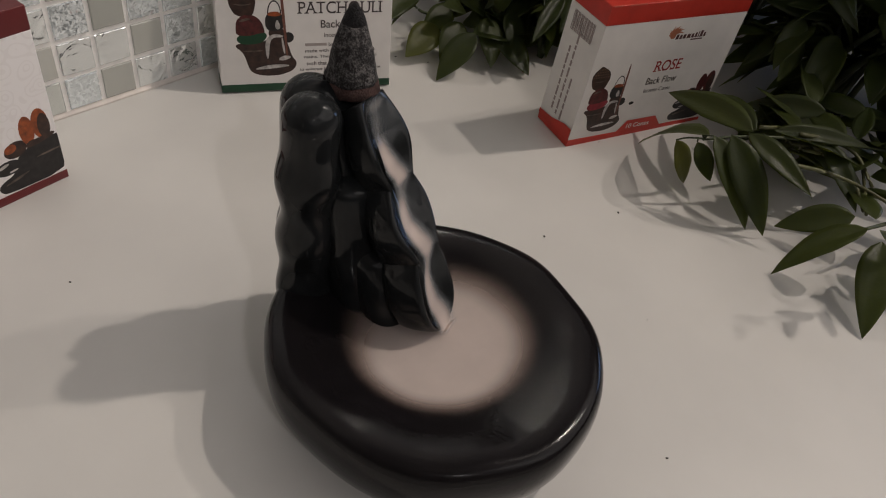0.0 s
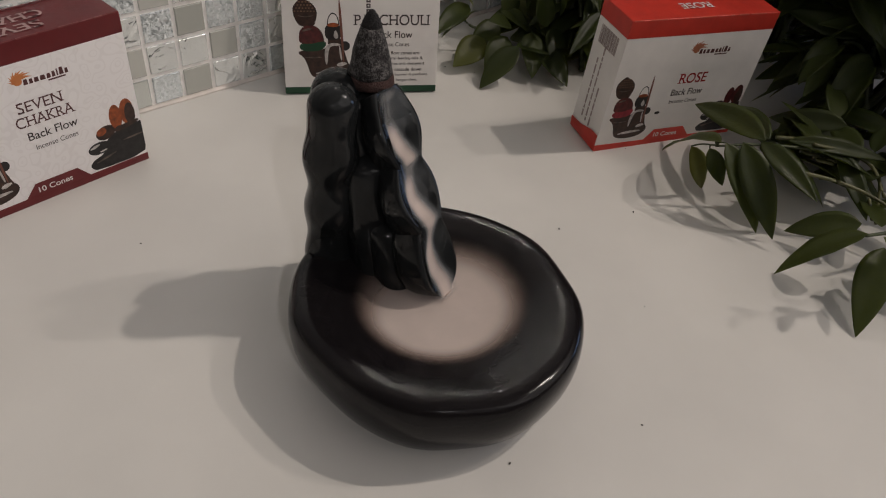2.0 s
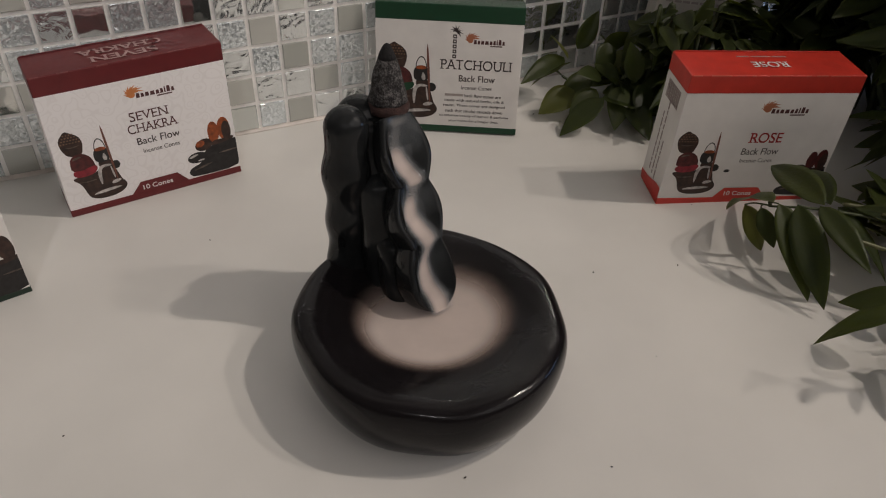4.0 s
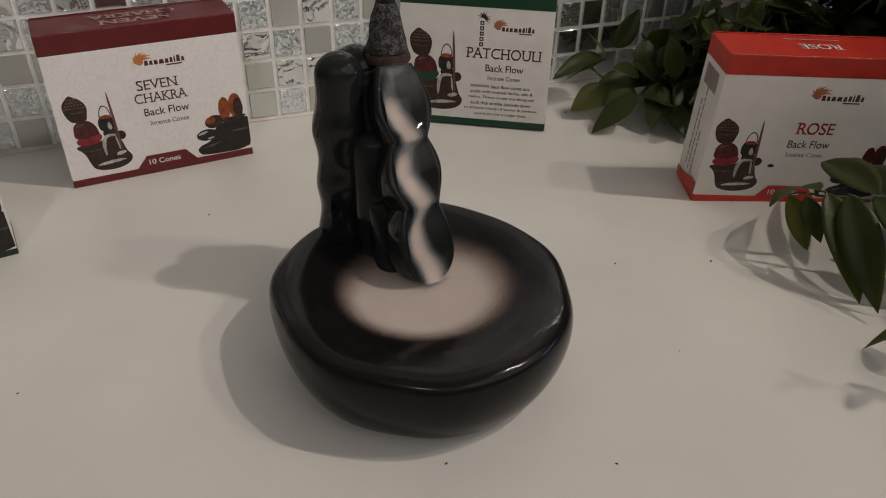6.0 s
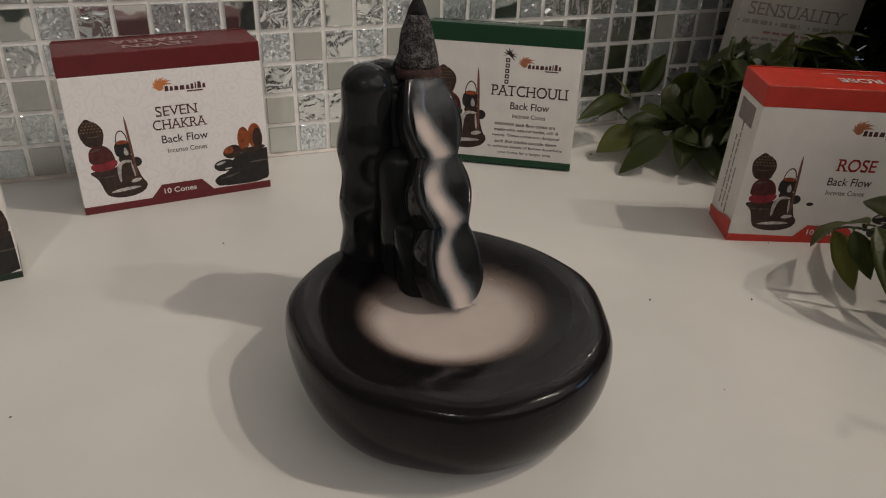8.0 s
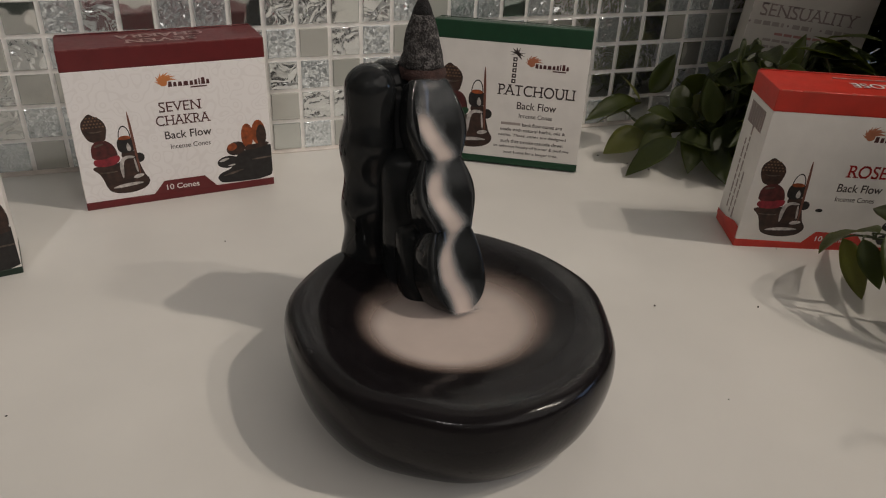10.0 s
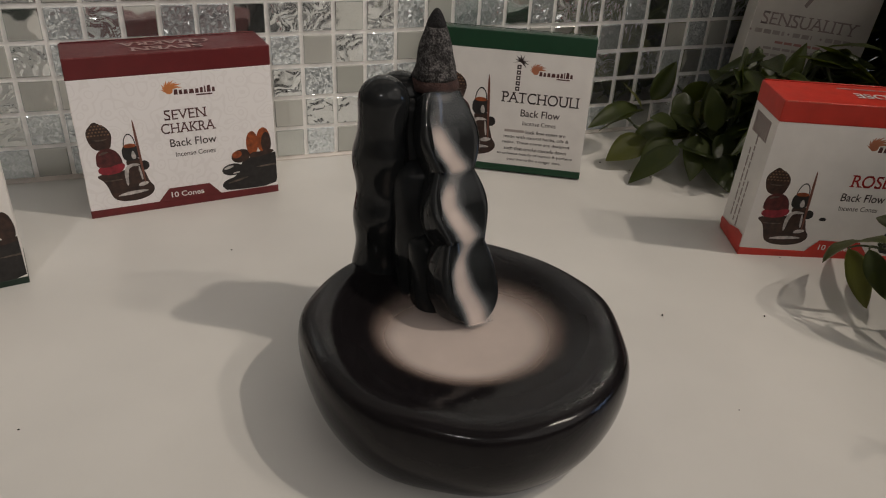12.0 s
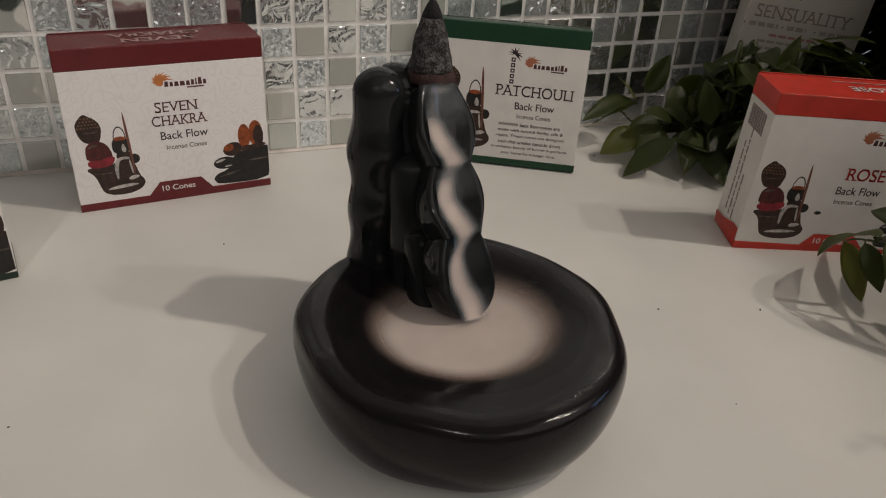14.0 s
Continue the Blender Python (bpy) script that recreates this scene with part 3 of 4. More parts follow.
def burner_print(body, u, v, k, band, wide=1.0):
    """The printed burner: stacked stones, a pail with a handle, a stick, a falling stream and a boat-shaped foot."""

    def put(material, points, layer):
        printed(body, material, rounded([(u + a * k * wide, v + b * k) for a, b in points]), layer)

    put(PRINT_BROWN, [(0.20, 0.10), (0.26, 0.03), (0.45, 0.0), (0.66, 0.02), (0.78, 0.08), (0.80, 0.16), (0.74, 0.21), (0.70, 0.34), (0.66, 0.44), (0.47, 0.46), (0.42, 0.38), (0.08, 0.38),
                      (0.05, 0.34), (0.12, 0.30), (0.17, 0.22)], 0)
    put(PRINT_BROWN, [(0.0, 0.85), (0.015, 0.91), (0.06, 0.955), (0.13, 1.01), (0.19, 0.97), (0.28, 0.93), (0.335, 0.84), (0.31, 0.74), (0.28, 0.66), (0.10, 0.66), (0.03, 0.74)], 1)
    for i in range(4):
        for j in range(7 - i):
            put(PRINT_TAN, oval(0.16 + (j - (6 - i) / 2) * 0.043, 0.845 + 0.036 * i, 0.014, 0.010, 7), 3)
    put(PRINT_GREY_DARK, [(0.05, 0.80), (0.12, 0.775), (0.22, 0.775), (0.29, 0.80), (0.22, 0.79), (0.12, 0.79)], 3)
    put(PRINT_GREY_DARK, [(0.10, 0.60), (0.16, 0.645), (0.27, 0.645), (0.22, 0.62)], 3)
    put(PRINT_GREY_DARK, [(0.10, 0.30), (0.22, 0.275), (0.38, 0.285), (0.38, 0.30), (0.22, 0.295)], 3)
    put(PRINT_DARK_RED, [(0.07, 0.56), (0.10, 0.65), (0.22, 0.69), (0.34, 0.66), (0.41, 0.56), (0.42, 0.44), (0.08, 0.44)], 2)
    put(band, [(0.08, 0.37), (0.30, 0.36), (0.42, 0.40), (0.45, 0.48), (0.38, 0.49), (0.22, 0.45), (0.08, 0.47)], 4)
    put(PRINT_BLACK, oval(0.54, 0.60, 0.115, 0.10, 18, 0, 0.75), 3)
    put(PRINT_BROWN, oval(0.56, 0.48, 0.10, 0.07, 14), 2)
    put(PRINT_AMBER, [(0.45, 0.66), (0.63, 0.66), (0.61, 0.71), (0.47, 0.71)], 5)
    put(PRINT_BLACK, oval(0.70, 0.43, 0.07, 0.06, 12), 4)
    put(PRINT_PALE, [(0.41, 0.38), (0.46, 0.45), (0.55, 0.475), (0.66, 0.445), (0.60, 0.43), (0.52, 0.435), (0.47, 0.39), (0.455, 0.20), (0.425, 0.20)], 6)
    put(PRINT_PALE, [(0.555, 0.62), (0.585, 0.62), (0.62, 0.52), (0.54, 0.52)], 6)
    put(PRINT_PALE, [(0.61, 0.43), (0.635, 0.43), (0.665, 0.25), (0.635, 0.25)], 6)
    put(PRINT_PALE, [(0.56, 0.19), (0.64, 0.235), (0.74, 0.22), (0.70, 0.19), (0.62, 0.17)], 6)
    put(PRINT_PALE, [(0.25, 0.085), (0.40, 0.125), (0.60, 0.135), (0.74, 0.115), (0.60, 0.095), (0.36, 0.08)], 6)
    put(PRINT_STICK, [(0.665, 0.22), (0.695, 0.22), (0.645, 0.985), (0.605, 0.985)], 8)
    ring = oval(0.54, 0.68, 0.085, 0.15, 24)
    arch = [p for p in ring if p[1] >= 0.66]
    inner = [(0.54 + (a - 0.54) * 0.84, 0.68 + (b - 0.68) * 0.9) for a, b in arch]
    put(PRINT_BLACK, arch + inner[::-1], 4)


def stones_print(body, u, v, h, mid):
    """Printed dark river stones with cones on top, running off the face's edge."""

    def put(material, points, layer):
        points = rounded(points)
        printed(body, material, [(min(u + a * h, BW - 0.0002), v + b * h) for a, b in points], layer)

    put(PRINT_BLACK, [(0.10, 0.0), (0.02, 0.06), (0.0, 0.13), (0.08, 0.20), (0.25, 0.24), (0.30, 0.42), (0.42, 0.52), (0.62, 0.56), (1.05, 0.58), (1.05, 0.0)], 0)
    put(PRINT_BLACK, oval(0.19, 0.36, 0.17, 0.10, 18, 0.05), 1)
    put(PRINT_PALE, oval(0.13, 0.40, 0.08, 0.022, 12, 0.25), 2)
    put(PRINT_PALE, oval(0.24, 0.30, 0.06, 0.014, 12, 0.1), 2)
    put(PRINT_BROWN, oval(0.33, 0.57, 0.15, 0.11, 18, 0.2), 3)
    put(PRINT_AMBER, oval(0.27, 0.60, 0.08, 0.06, 14, 0.3), 4)
    put(mid, oval(0.52, 0.76, 0.095, 0.20, 18), 5)
    put(mid, oval(0.70, 0.79, 0.11, 0.21, 18), 6)
    put(PRINT_BROWN, oval(0.74, 0.74, 0.08, 0.18, 16), 7)
    put(PRINT_BROWN, [(0.42, 0.50), (0.86, 0.56), (0.84, 0.64), (0.62, 0.60), (0.50, 0.62)], 8)
    put(PRINT_GREY_DARK, oval(0.26, 0.17, 0.17, 0.018, 14, 0.22), 8)
    put(PRINT_GREY_DARK, oval(0.75, 0.36, 0.20, 0.014, 14, 0.04), 8)


def logo_print(body, u, v, w, tone=None):
    """The maker's mark: a half sun with curved rays, and the name as close upright bars."""
    tone = tone or INK_ORANGE
    cx, cz = u - 0.38 * w, v + 0.02 * w
    for i in range(11):
        a = math.radians(205 - i * 18)
        reach = (0.12 + 0.13 * i / 10 + 0.02 * (i % 2)) * w
        b = a - 0.30
        side = math.radians(7)
        tip = (cx + reach * math.cos(b), cz + reach * 0.9 * math.sin(b))
        r0, r1 = 0.05 * w, reach * 0.6
        printed(body, tone, [(cx + r0 * math.cos(a + side * 2), cz + r0 * math.sin(a + side * 2)), (cx + r1 * math.cos(a - 0.06 + side), cz + r1 * math.sin(a - 0.06 + side)), tip,
                             (cx + r1 * math.cos(a - 0.10 - side), cz + r1 * math.sin(a - 0.10 - side)), (cx + r0 * math.cos(a - side * 2), cz + r0 * math.sin(a - side * 2))], 1)
    printed(body, tone, oval(cx, cz - 0.01 * w, 0.072 * w, 0.065 * w, 16), 1)
    x = u - 0.30 * w
    for wide, tall in ((0.075, 0.10), (0.065, 0.085), (0.08, 0.085), (0.095, 0.085), (0.07, 0.085), (0.06, 0.10), (0.03, 0.12), (0.075, 0.13), (0.06, 0.09)):
        wide, tall = wide * w, tall * w
        z = v - 0.075 * w
        printed(body, INK_BROWN, [(x, z), (x + wide, z), (x + wide * 0.88, z + tall), (x + wide * 0.14, z + tall)], 2)
        x += wide + 0.018 * w
    printed_bar(body, INK_BROWN, u + 0.10 * w, u + 0.40 * w, v - 0.125 * w, v - 0.098 * w, 2)


FRONT = pose(0, 0, 0, 90, 0, 0)


def front_text(body, text, u, v, w, h, material, serif=False, weight=0.0, out=0.00010):
    return lettering(text, w, h, Matrix.Translation((u, -out, v)) @ FRONT, material, body, serif, weight)


def top_text(lid, text, y, w, h, material, u=BW / 2, serif=True):
    return lettering(text, w, h, Matrix.Translation((u, y, BH + 0.00036)) @ pose(0, 0, 0, 0, 0, 180), material, lid, serif, 0.01)


def carton(m, label, colour, face, w=BW, h=BH, d=BD, band=0.0102, foot=0.0040, worn=None):
    """An upright card box: printed body, coloured lid band with a folded flap, coloured foot. Front face looks to -y."""
    box = thing("incense_box", m, label, "box", "incense boxes")
    worn = worn or WORN
    body = part("body", box_bm(0, w, 0, d, foot, h - band, 0.0004, 2), face, box, "white printed card sides")
    bm = box_bm(-0.00012, w + 0.00012, -0.00012, d + 0.00012, h - band, h, 0.0007, 3)
    for v in bm.verts:
        if v.co.z > h - 0.001:
            v.co.z += 0.0002 * noise.noise(Vector((v.co.x * 40, v.co.y * 60, 3.0)))
    lid = part("lid", bm, colour, box, "folded coloured card lid")
    base = part("foot_band", box_bm(-0.00012, w + 0.00012, -0.00012, d + 0.00012, 0, foot, 0.0004, 2), colour, box, "coloured card foot")
    rng = random.Random(int(w * 1e5) + int(d * 1e5))
    x = 0.001
    while x < w - 0.004:
        run = rng.uniform(0.002, 0.012)
        part("worn_edge", box_bm(x, min(x + run, w - 0.001), -0.00022, 0.00030, h - 0.00055, h - 0.00005 + rng.uniform(0.00006, 0.00016)), worn, lid, smooth=False)
        x += run + rng.uniform(0.001, 0.014)
    z = foot + 0.002
    while z < h - band - 0.004:
        run = rng.uniform(0.003, 0.012)
        part("worn_edge", box_bm(-0.00010, 0.00022, -0.00010, 0.00022, z, min(z + run, h - band)), WORN, body, smooth=False)
        z += run + rng.uniform(0.002, 0.016)
    part("flap_edge", box_bm(0.0006, w - 0.0006, d - 0.0009, d - 0.0002, h + 0.0001, h + 0.0006, 0.0002, 1), colour, lid)
    return box, body, lid, base


def tab(base, colour, u0, u1, v0, v1):
    part("foot_tab", flat_shape([(u0, v0), (u1, v0), (u1 - 0.006, v1), (u0 + 0.006, v1)], -0.00017), colour, base, smooth=False)


# maroon box
chakra, body, lid, base = carton(pose(-0.1332, 0.1795, 0, 0, 0, 8.0), "white and maroon card box of seven chakra backflow incense cones", MAROON, SCROLL, worn=WORN_MAROON)
burner_print(body, 0.0040, 0.0066, 0.0436, PRINT_SASH, 0.80)
stones_print(body, 0.0655, 0.0044, 0.0338, PRINT_AMBER)
logo_print(body, 0.0548, 0.0620, 0.0265)
front_text(body, "SEVEN", 0.0510, 0.0500, 0.0200, 0.0052, INK_BROWN, True)
front_text(body, "CHAKRA", 0.0518, 0.0430, 0.0262, 0.0052, INK_BROWN, True)
front_text(body, "Back Flow", 0.0535, 0.0352, 0.0230, 0.0042, INK, False, 0.008)
front_text(body, "Incense Cones", 0.0540, 0.0290, 0.0198, 0.0026, INK)
tab(base, MAROON, 0.0325, 0.0650, 0.0038, 0.0108)
front_text(base, "10 Cones", 0.0475, 0.0070, 0.0165, 0.0030, INK_WHITE, False, 0.015, 0.00022)
top_text(lid, "SEVEN", 0.0080, 0.0330, 0.0070, INK_PINK)
top_text(lid, "CHAKRA", 0.0178, 0.0420, 0.0070, INK_PINK)

# red box
rose, body, lid, base = carton(pose(0.1739, 0.0687, 0, 2.0, 1.2, -18.6), "white and bright red card box of rose backflow incense cones", RED, CARD, w=0.0962, worn=WORN_RED)
burner_print(body, 0.0024, 0.0066, 0.0418, PRINT_SASH, 0.89)
stones_print(body, 0.0690, 0.0050, 0.0310, PRINT_DARK_RED)
logo_print(body, 0.0585, 0.0612, 0.028, INK_RUST)
front_text(body, "ROSE", 0.0530, 0.0440, 0.0185, 0.0064, INK_RED, True, 0.01)
front_text(body, "Back Flow", 0.0520, 0.0352, 0.0215, 0.0042, INK, False, 0.008)
front_text(body, "Incense Cones", 0.0515, 0.0293, 0.0190, 0.0026, INK)
printed(body, PRINT_BLACK, oval(0.0362, 0.0225, 0.0018, 0.0010, 12), 3)
tab(base, RED, 0.0325, 0.0650, 0.0038, 0.0108)
front_text(base, "10 Cones", 0.0475, 0.0070, 0.0165, 0.0030, INK_WHITE, False, 0.015, 0.00022)
top_text(lid, "ROSE", 0.0125, 0.0200, 0.0062, INK_WHITE)
for a, b in ((0.0330, 0.0400), (0.0410, 0.0520), (0.0530, 0.0610)):
    part("printed_bar", box_bm(a, b, 0.0217, 0.0226, BH + 0.0001, BH + 0.0003), INK_PINK, lid, smooth=False)
y0 = 0.0065
for i in range(22):
    wide = (0.0004, 0.0009, 0.0003, 0.0006, 0.0003)[i % 5]
    part("printed_bar", box_bm(-0.00014, -0.00005, y0, y0 + wide, 0.0575, 0.0680), INK_PALE, body, smooth=False)
    y0 += wide + (0.0003, 0.0005, 0.0003)[i % 3]
    if y0 > 0.0245:
        break
for i, (z0, z1) in enumerate(((0.012, 0.047), (0.011, 0.053), (0.010, 0.034))):
    y0 = 0.0195 - i * 0.0042
    z, k = z0, 0
    while z < z1:
        step = (0.0042, 0.0024, 0.0058, 0.0033)[(k + i) % 4]
        part("printed_bar", box_bm(-0.00014, -0.00005, y0, y0 + 0.0013, z, z + step), INK_PALE, body, smooth=False)
        z, k = z + step + 0.0009, k + 1
bm = bmesh.new()
bm.faces.new([bm.verts.new(p) for p in ((-0.0004, 0.0, 0.0038), (-0.0004, BD, 0.0038), (-0.0004, BD, 0.0065), (-0.0004, 0.018, 0.0075), (-0.0004, 0.006, 0.0110), (-0.0004, 0.0, 0.0110))])
part("foot_tab", bm, RED, base, smooth=False)

# green box, leaning back on the wall
patch, body, lid, base = carton(pose(0.0552, 0.2129, 0.0010, -8.0, 0, -28.4), "white and dark green card box of patchouli backflow incense cones", GREEN, CARD, w=0.0919, d=0.0205, worn=WORN_GREEN)
burner_print(body, 0.0060, 0.0082, 0.0490, GREEN, 0.87)
logo_print(body, 0.0690, 0.0600, 0.0255, INK_RUST)
for i in range(5):
    printed(body, INK, [(0.0484, 0.0486 + i * 0.0031), (0.0508, 0.0486 + i * 0.0031), (0.0508, 0.0510 + i * 0.0031), (0.0484, 0.0510 + i * 0.0031)], 2)
    printed(body, CARD, oval(0.0496, 0.0498 + i * 0.0031, 0.0006, 0.0005, 8), 3)
for i in range(9):
    a = math.radians(-50 + i * 30)
    c = (0.0505, 0.0652)
    printed(body, INK, [(c[0] - 0.0007, c[1]), (c[0] + 0.0048 * math.cos(a), c[1] + 0.0042 * math.sin(a)), (c[0] + 0.0009, c[1] + 0.0009)], 2)
front_text(body, "PATCHOULI", 0.0636, 0.0447, 0.0440, 0.0062, INK, True, 0.0)
front_text(body, "Back Flow", 0.0646, 0.0360, 0.0230, 0.0042, INK, False, 0.008)
front_text(body, "Incense Cones", 0.0646, 0.0301, 0.0195, 0.0025, INK)
LINES = (("back flow cones are", 0.0235), ("made with natural herbs, oils &", 0.0385), ("resins. These cones are designed", 0.0400), ("such that smoke cascade down", 0.0370),
         ("to enhance beauty of burner & perfume", 0.0450), ("your home for a longer time.", 0.0325))
for i, (line, w) in enumerate(LINES):
    z = 0.0249 - i * 0.00345
    front_text(body, line, 0.0638 if i else 0.0690, z, w, 0.0021, INK, False, 0.01)
printed_bar(body, INK_FAINT, 0.0446, 0.0562, 0.0242, 0.0257, 1)

# crinkled clear wrap standing along the top of the green box
bm = bmesh.new()
rows = []
for i in range(60):
    x = 0.0919 * i / 59
    row = []
    for j in range(9):
        f = j / 8
        lift = 0.0007 + 0.0022 * f * (1 - f) * (1 + noise.noise(Vector((i * 0.35, f * 2.0, 4.0)))) + 0.0007 * noise.noise(Vector((i * 0.9, f * 5, 1.0)))
        row.append(bm.verts.new((x, 0.0004 + 0.0195 * f, BH + max(0.0003, lift))))
    rows.append(row)
for a, b in zip(rows, rows[1:]):
    for j in range(8):
        bm.faces.new((a[j], b[j], b[j + 1], a[j + 1]))
part("clear_wrap", bm, WRAP, lid, "crinkled clear film")

# box at the edge of the view
side_box, body, lid, base = carton(pose(-0.1545, 0.1222, 0, 0, 0, 12.0) @ pose(-BW, 0, 0), "white card incense box with printed dark stones", CHARCOAL, CARD, foot=0.0030)
stones_print(body, 0.0690, 0.0029, 0.0320, PRINT_BROWN)
burner_print(body, 0.0040, 0.0068, 0.0400, CHARCOAL)

# tall box at the wall, behind leaves; its card colour holds their shade
tall, body, lid, base = carton(pose(0.2566, 0.2047, 0.0073, 0, 5.0, -24.0), "tall incense box with sensuality lettering, shade put into its pale grey card, partly behind leaves", SHADED_CARD, SHADED_CARD, w=0.0735, h=0.128, d=0.02)
front_text(body, "SENSUALITY", 0.0350, 0.0803, 0.0593, 0.0078, INK_PALE, True)
printed(body, INK_PALE, [(0.030, 0.0890), (0.033, 0.0955), (0.040, 0.1005), (0.038, 0.1025), (0.031, 0.0975), (0.028, 0.0905)], 1)
for a, b in ((0.0035, 0.0220), (0.0275, 0.0395), (0.0480, 0.0660)):
    printed(body, INK_PALE, oval(a - 0.0028, 0.0720, 0.0007, 0.0007, 8), 1)
    x = a
    while x < b:
        printed_bar(body, INK_FAINT, x, min(x + 0.0045, b), 0.0707, 0.0733, 1)
        x += 0.0056
for i, w in enumerate((0.030, 0.042, 0.054)):
    x, z = 0.033 - w / 2, 0.0655 - i * 0.0042
    while x < 0.033 + w / 2:
        printed_bar(body, INK_FAINT if i else INK_RED_FAINT, x, min(x + 0.005, 0.033 + w / 2), z, z + 0.0016, 1)
        x += 0.0060


# ---- plants ----
def leaf_mesh(name, length, width, droop, fold, twist, material):
    """A pointed oval leaf along +x from its stalk, folded at the midrib and drooping."""
    bm = bmesh.new()
    rows = []
    n, c = 12, 3
    for k in range(n + 1):
        f = k / n
        w = width / 2 * (math.sin(math.pi * f ** 0.85) ** 0.8 if 0 < f < 1 else 0) * (1 - 0.25 * f)
        w = max(w, width * 0.008)
        x = length * f
        z = -droop * length * f * f
        row = []
        for i in range(-c, c + 1):
            u = i / c
            row.append(Vector((x, w * u, z + fold * w * abs(u) - 0.25 * fold * w * u * u + 0.03 * w * math.sin(f * 20 + i))))
        rows.append(row)
    top = [[bm.verts.new(p) for p in row] for row in rows]
    low = [[bm.verts.new(p - Vector((0, 0, 0.0004))) for p in row] for row in rows]
    m = 2 * c
    for k in range(n):
        for i in range(m):
            bm.faces.new((top[k][i], top[k + 1][i], top[k + 1][i + 1], top[k][i + 1]))
            bm.faces.new((low[k][i], low[k][i + 1], low[k + 1][i + 1], low[k + 1][i]))
        bm.faces.new((top[k][0], low[k][0], low[k + 1][0], top[k + 1][0]))
        bm.faces.new((top[k][m], top[k + 1][m], low[k + 1][m], low[k][m]))
    return mesh_of(name, bm, material)


# unit leaves, a few shapes, scaled in place
UNIT = [leaf_mesh("leaf", 1.0, wd, dr, fo, 0, LEAF) for wd, dr, fo in ((0.36, 0.10, 0.35), (0.42, 0.22, 0.25), (0.30, 0.05, 0.5), (0.38, 0.32, 0.3))]
UNIT_YOUNG = leaf_mesh("leaf", 1.0, 0.42, 0.15, 0.3, 0, LEAF_YOUNG)


def leaf(plant, base, tip, width, roll=0.0, droop=None, young=False):
    """A leaf from base to tip; width in metres; roll turns it round its length."""
    base, tip = Vector(base), Vector(tip)
    shape = UNIT_YOUNG if young else UNIT[1 if droop is None else droop]
    fall, unit_w = ((0.15, 0.42) if young else ((0.10, 0.36), (0.22, 0.42), (0.05, 0.30), (0.32, 0.38))[1 if droop is None else droop])
    way = tip - base
    length = way.length / math.hypot(1, fall)
    x = way.normalized()
    up = Vector((0, 0, 1))
    y = up.cross(x)
    if y.length < 0.05:
        y = Vector((0, 1, 0))
    y.normalize()
    z = x.cross(y)
    m = Matrix((x, y, z)).transposed()
    m = m @ Matrix.Rotation(radians(roll), 3, "X") @ Matrix.Rotation(-math.atan(fall), 3, "Y")
    ob = new("leaf", shape)
    ob.parent = plant
    ob.matrix_local = Matrix.Translation(base) @ m.to_4x4() @ Matrix.Diagonal((length, width / unit_w, length, 1))
    return ob


def stem(plant, points, r0, r1):
    rings = []
    n = 8 * (len(points) - 1)
    for k in range(n + 1):
        t = k / n
        c = spline(points, t)
        d = (spline(points, min(1, t + 0.02)) - spline(points, max(0, t - 0.02))).normalized()
        a = d.orthogonal().normalized()
        b = d.cross(a)
        r = r0 + (r1 - r0) * t
        rings.append([c + (a * math.cos(q) + b * math.sin(q)) * r for q in [2 * math.pi * i / 8 for i in range(8)]])
    return part("stem", loft(rings), STEM, plant)


# sprig lying in front of the red box
sprig = thing("leafy_sprig", pose(0, 0, 0), "glossy green leafy sprig lying on the worktop before the red box", "plant", "plant cuttings")
stem(sprig, [(0.275, -0.062, 0.030), (0.240, -0.036, 0.036), (0.206, -0.011, 0.0385), (0.1850, 0.0045, 0.0365)], 0.0010, 0.0006)
for base, tip, wide, roll, shape, young in (
        ((0.2045, -0.0105, 0.0415), (0.2330, 0.0480, 0.0242), 0.0185, -32, 1, False),
        ((0.1845, 0.0020, 0.0405), (0.2000, 0.0410, 0.0070), 0.0165, -12, 3, False),
        ((0.1814, 0.0153, 0.0314), (0.1967, 0.0085, 0.0021), 0.0125, 78, 1, True),
        ((0.1805, 0.0050, 0.0365), (0.1840, -0.0074, 0.0190), 0.0105, 52, 0, False),
        ((0.1866, 0.0006, 0.0400), (0.1902, -0.0312, 0.0008), 0.0175, 28, 3, False),
        ((0.1930, -0.0050, 0.0410), (0.1917, -0.0396, 0.0018), 0.0185, 38, 3, False),
        ((0.2040, -0.0090, 0.0400), (0.1990, -0.0488, 0.0290), 0.0135, 30, 1, False),
        ((0.2100, -0.0100, 0.0400), (0.2450, 0.0360, 0.0250), 0.0170, -25, 1, False),
        ((0.2120, -0.0130, 0.0390), (0.2150, -0.0480, 0.0180), 0.0140, -15, 1, False),
        ((0.2220, -0.0150, 0.0380), (0.2608, -0.0526, 0.0330), 0.0110, 35, 1, False),
        ((0.2200, -0.0180, 0.0390), (0.2440, -0.0560, 0.0300), 0.0120, -10, 0, False),
        ((0.2300, -0.0270, 0.0370), (0.2640, 0.0100, 0.0260), 0.0150, 10, 1, False),
        ((0.2400, -0.0350, 0.0360), (0.2280, -0.0660, 0.0160), 0.0130, 20, 1, False),
        ((0.2480, -0.0420, 0.0350), (0.2760, -0.0120, 0.0300), 0.0150, -20, 1, False)):
    leaf(sprig, base, tip, wide, roll, shape, young)
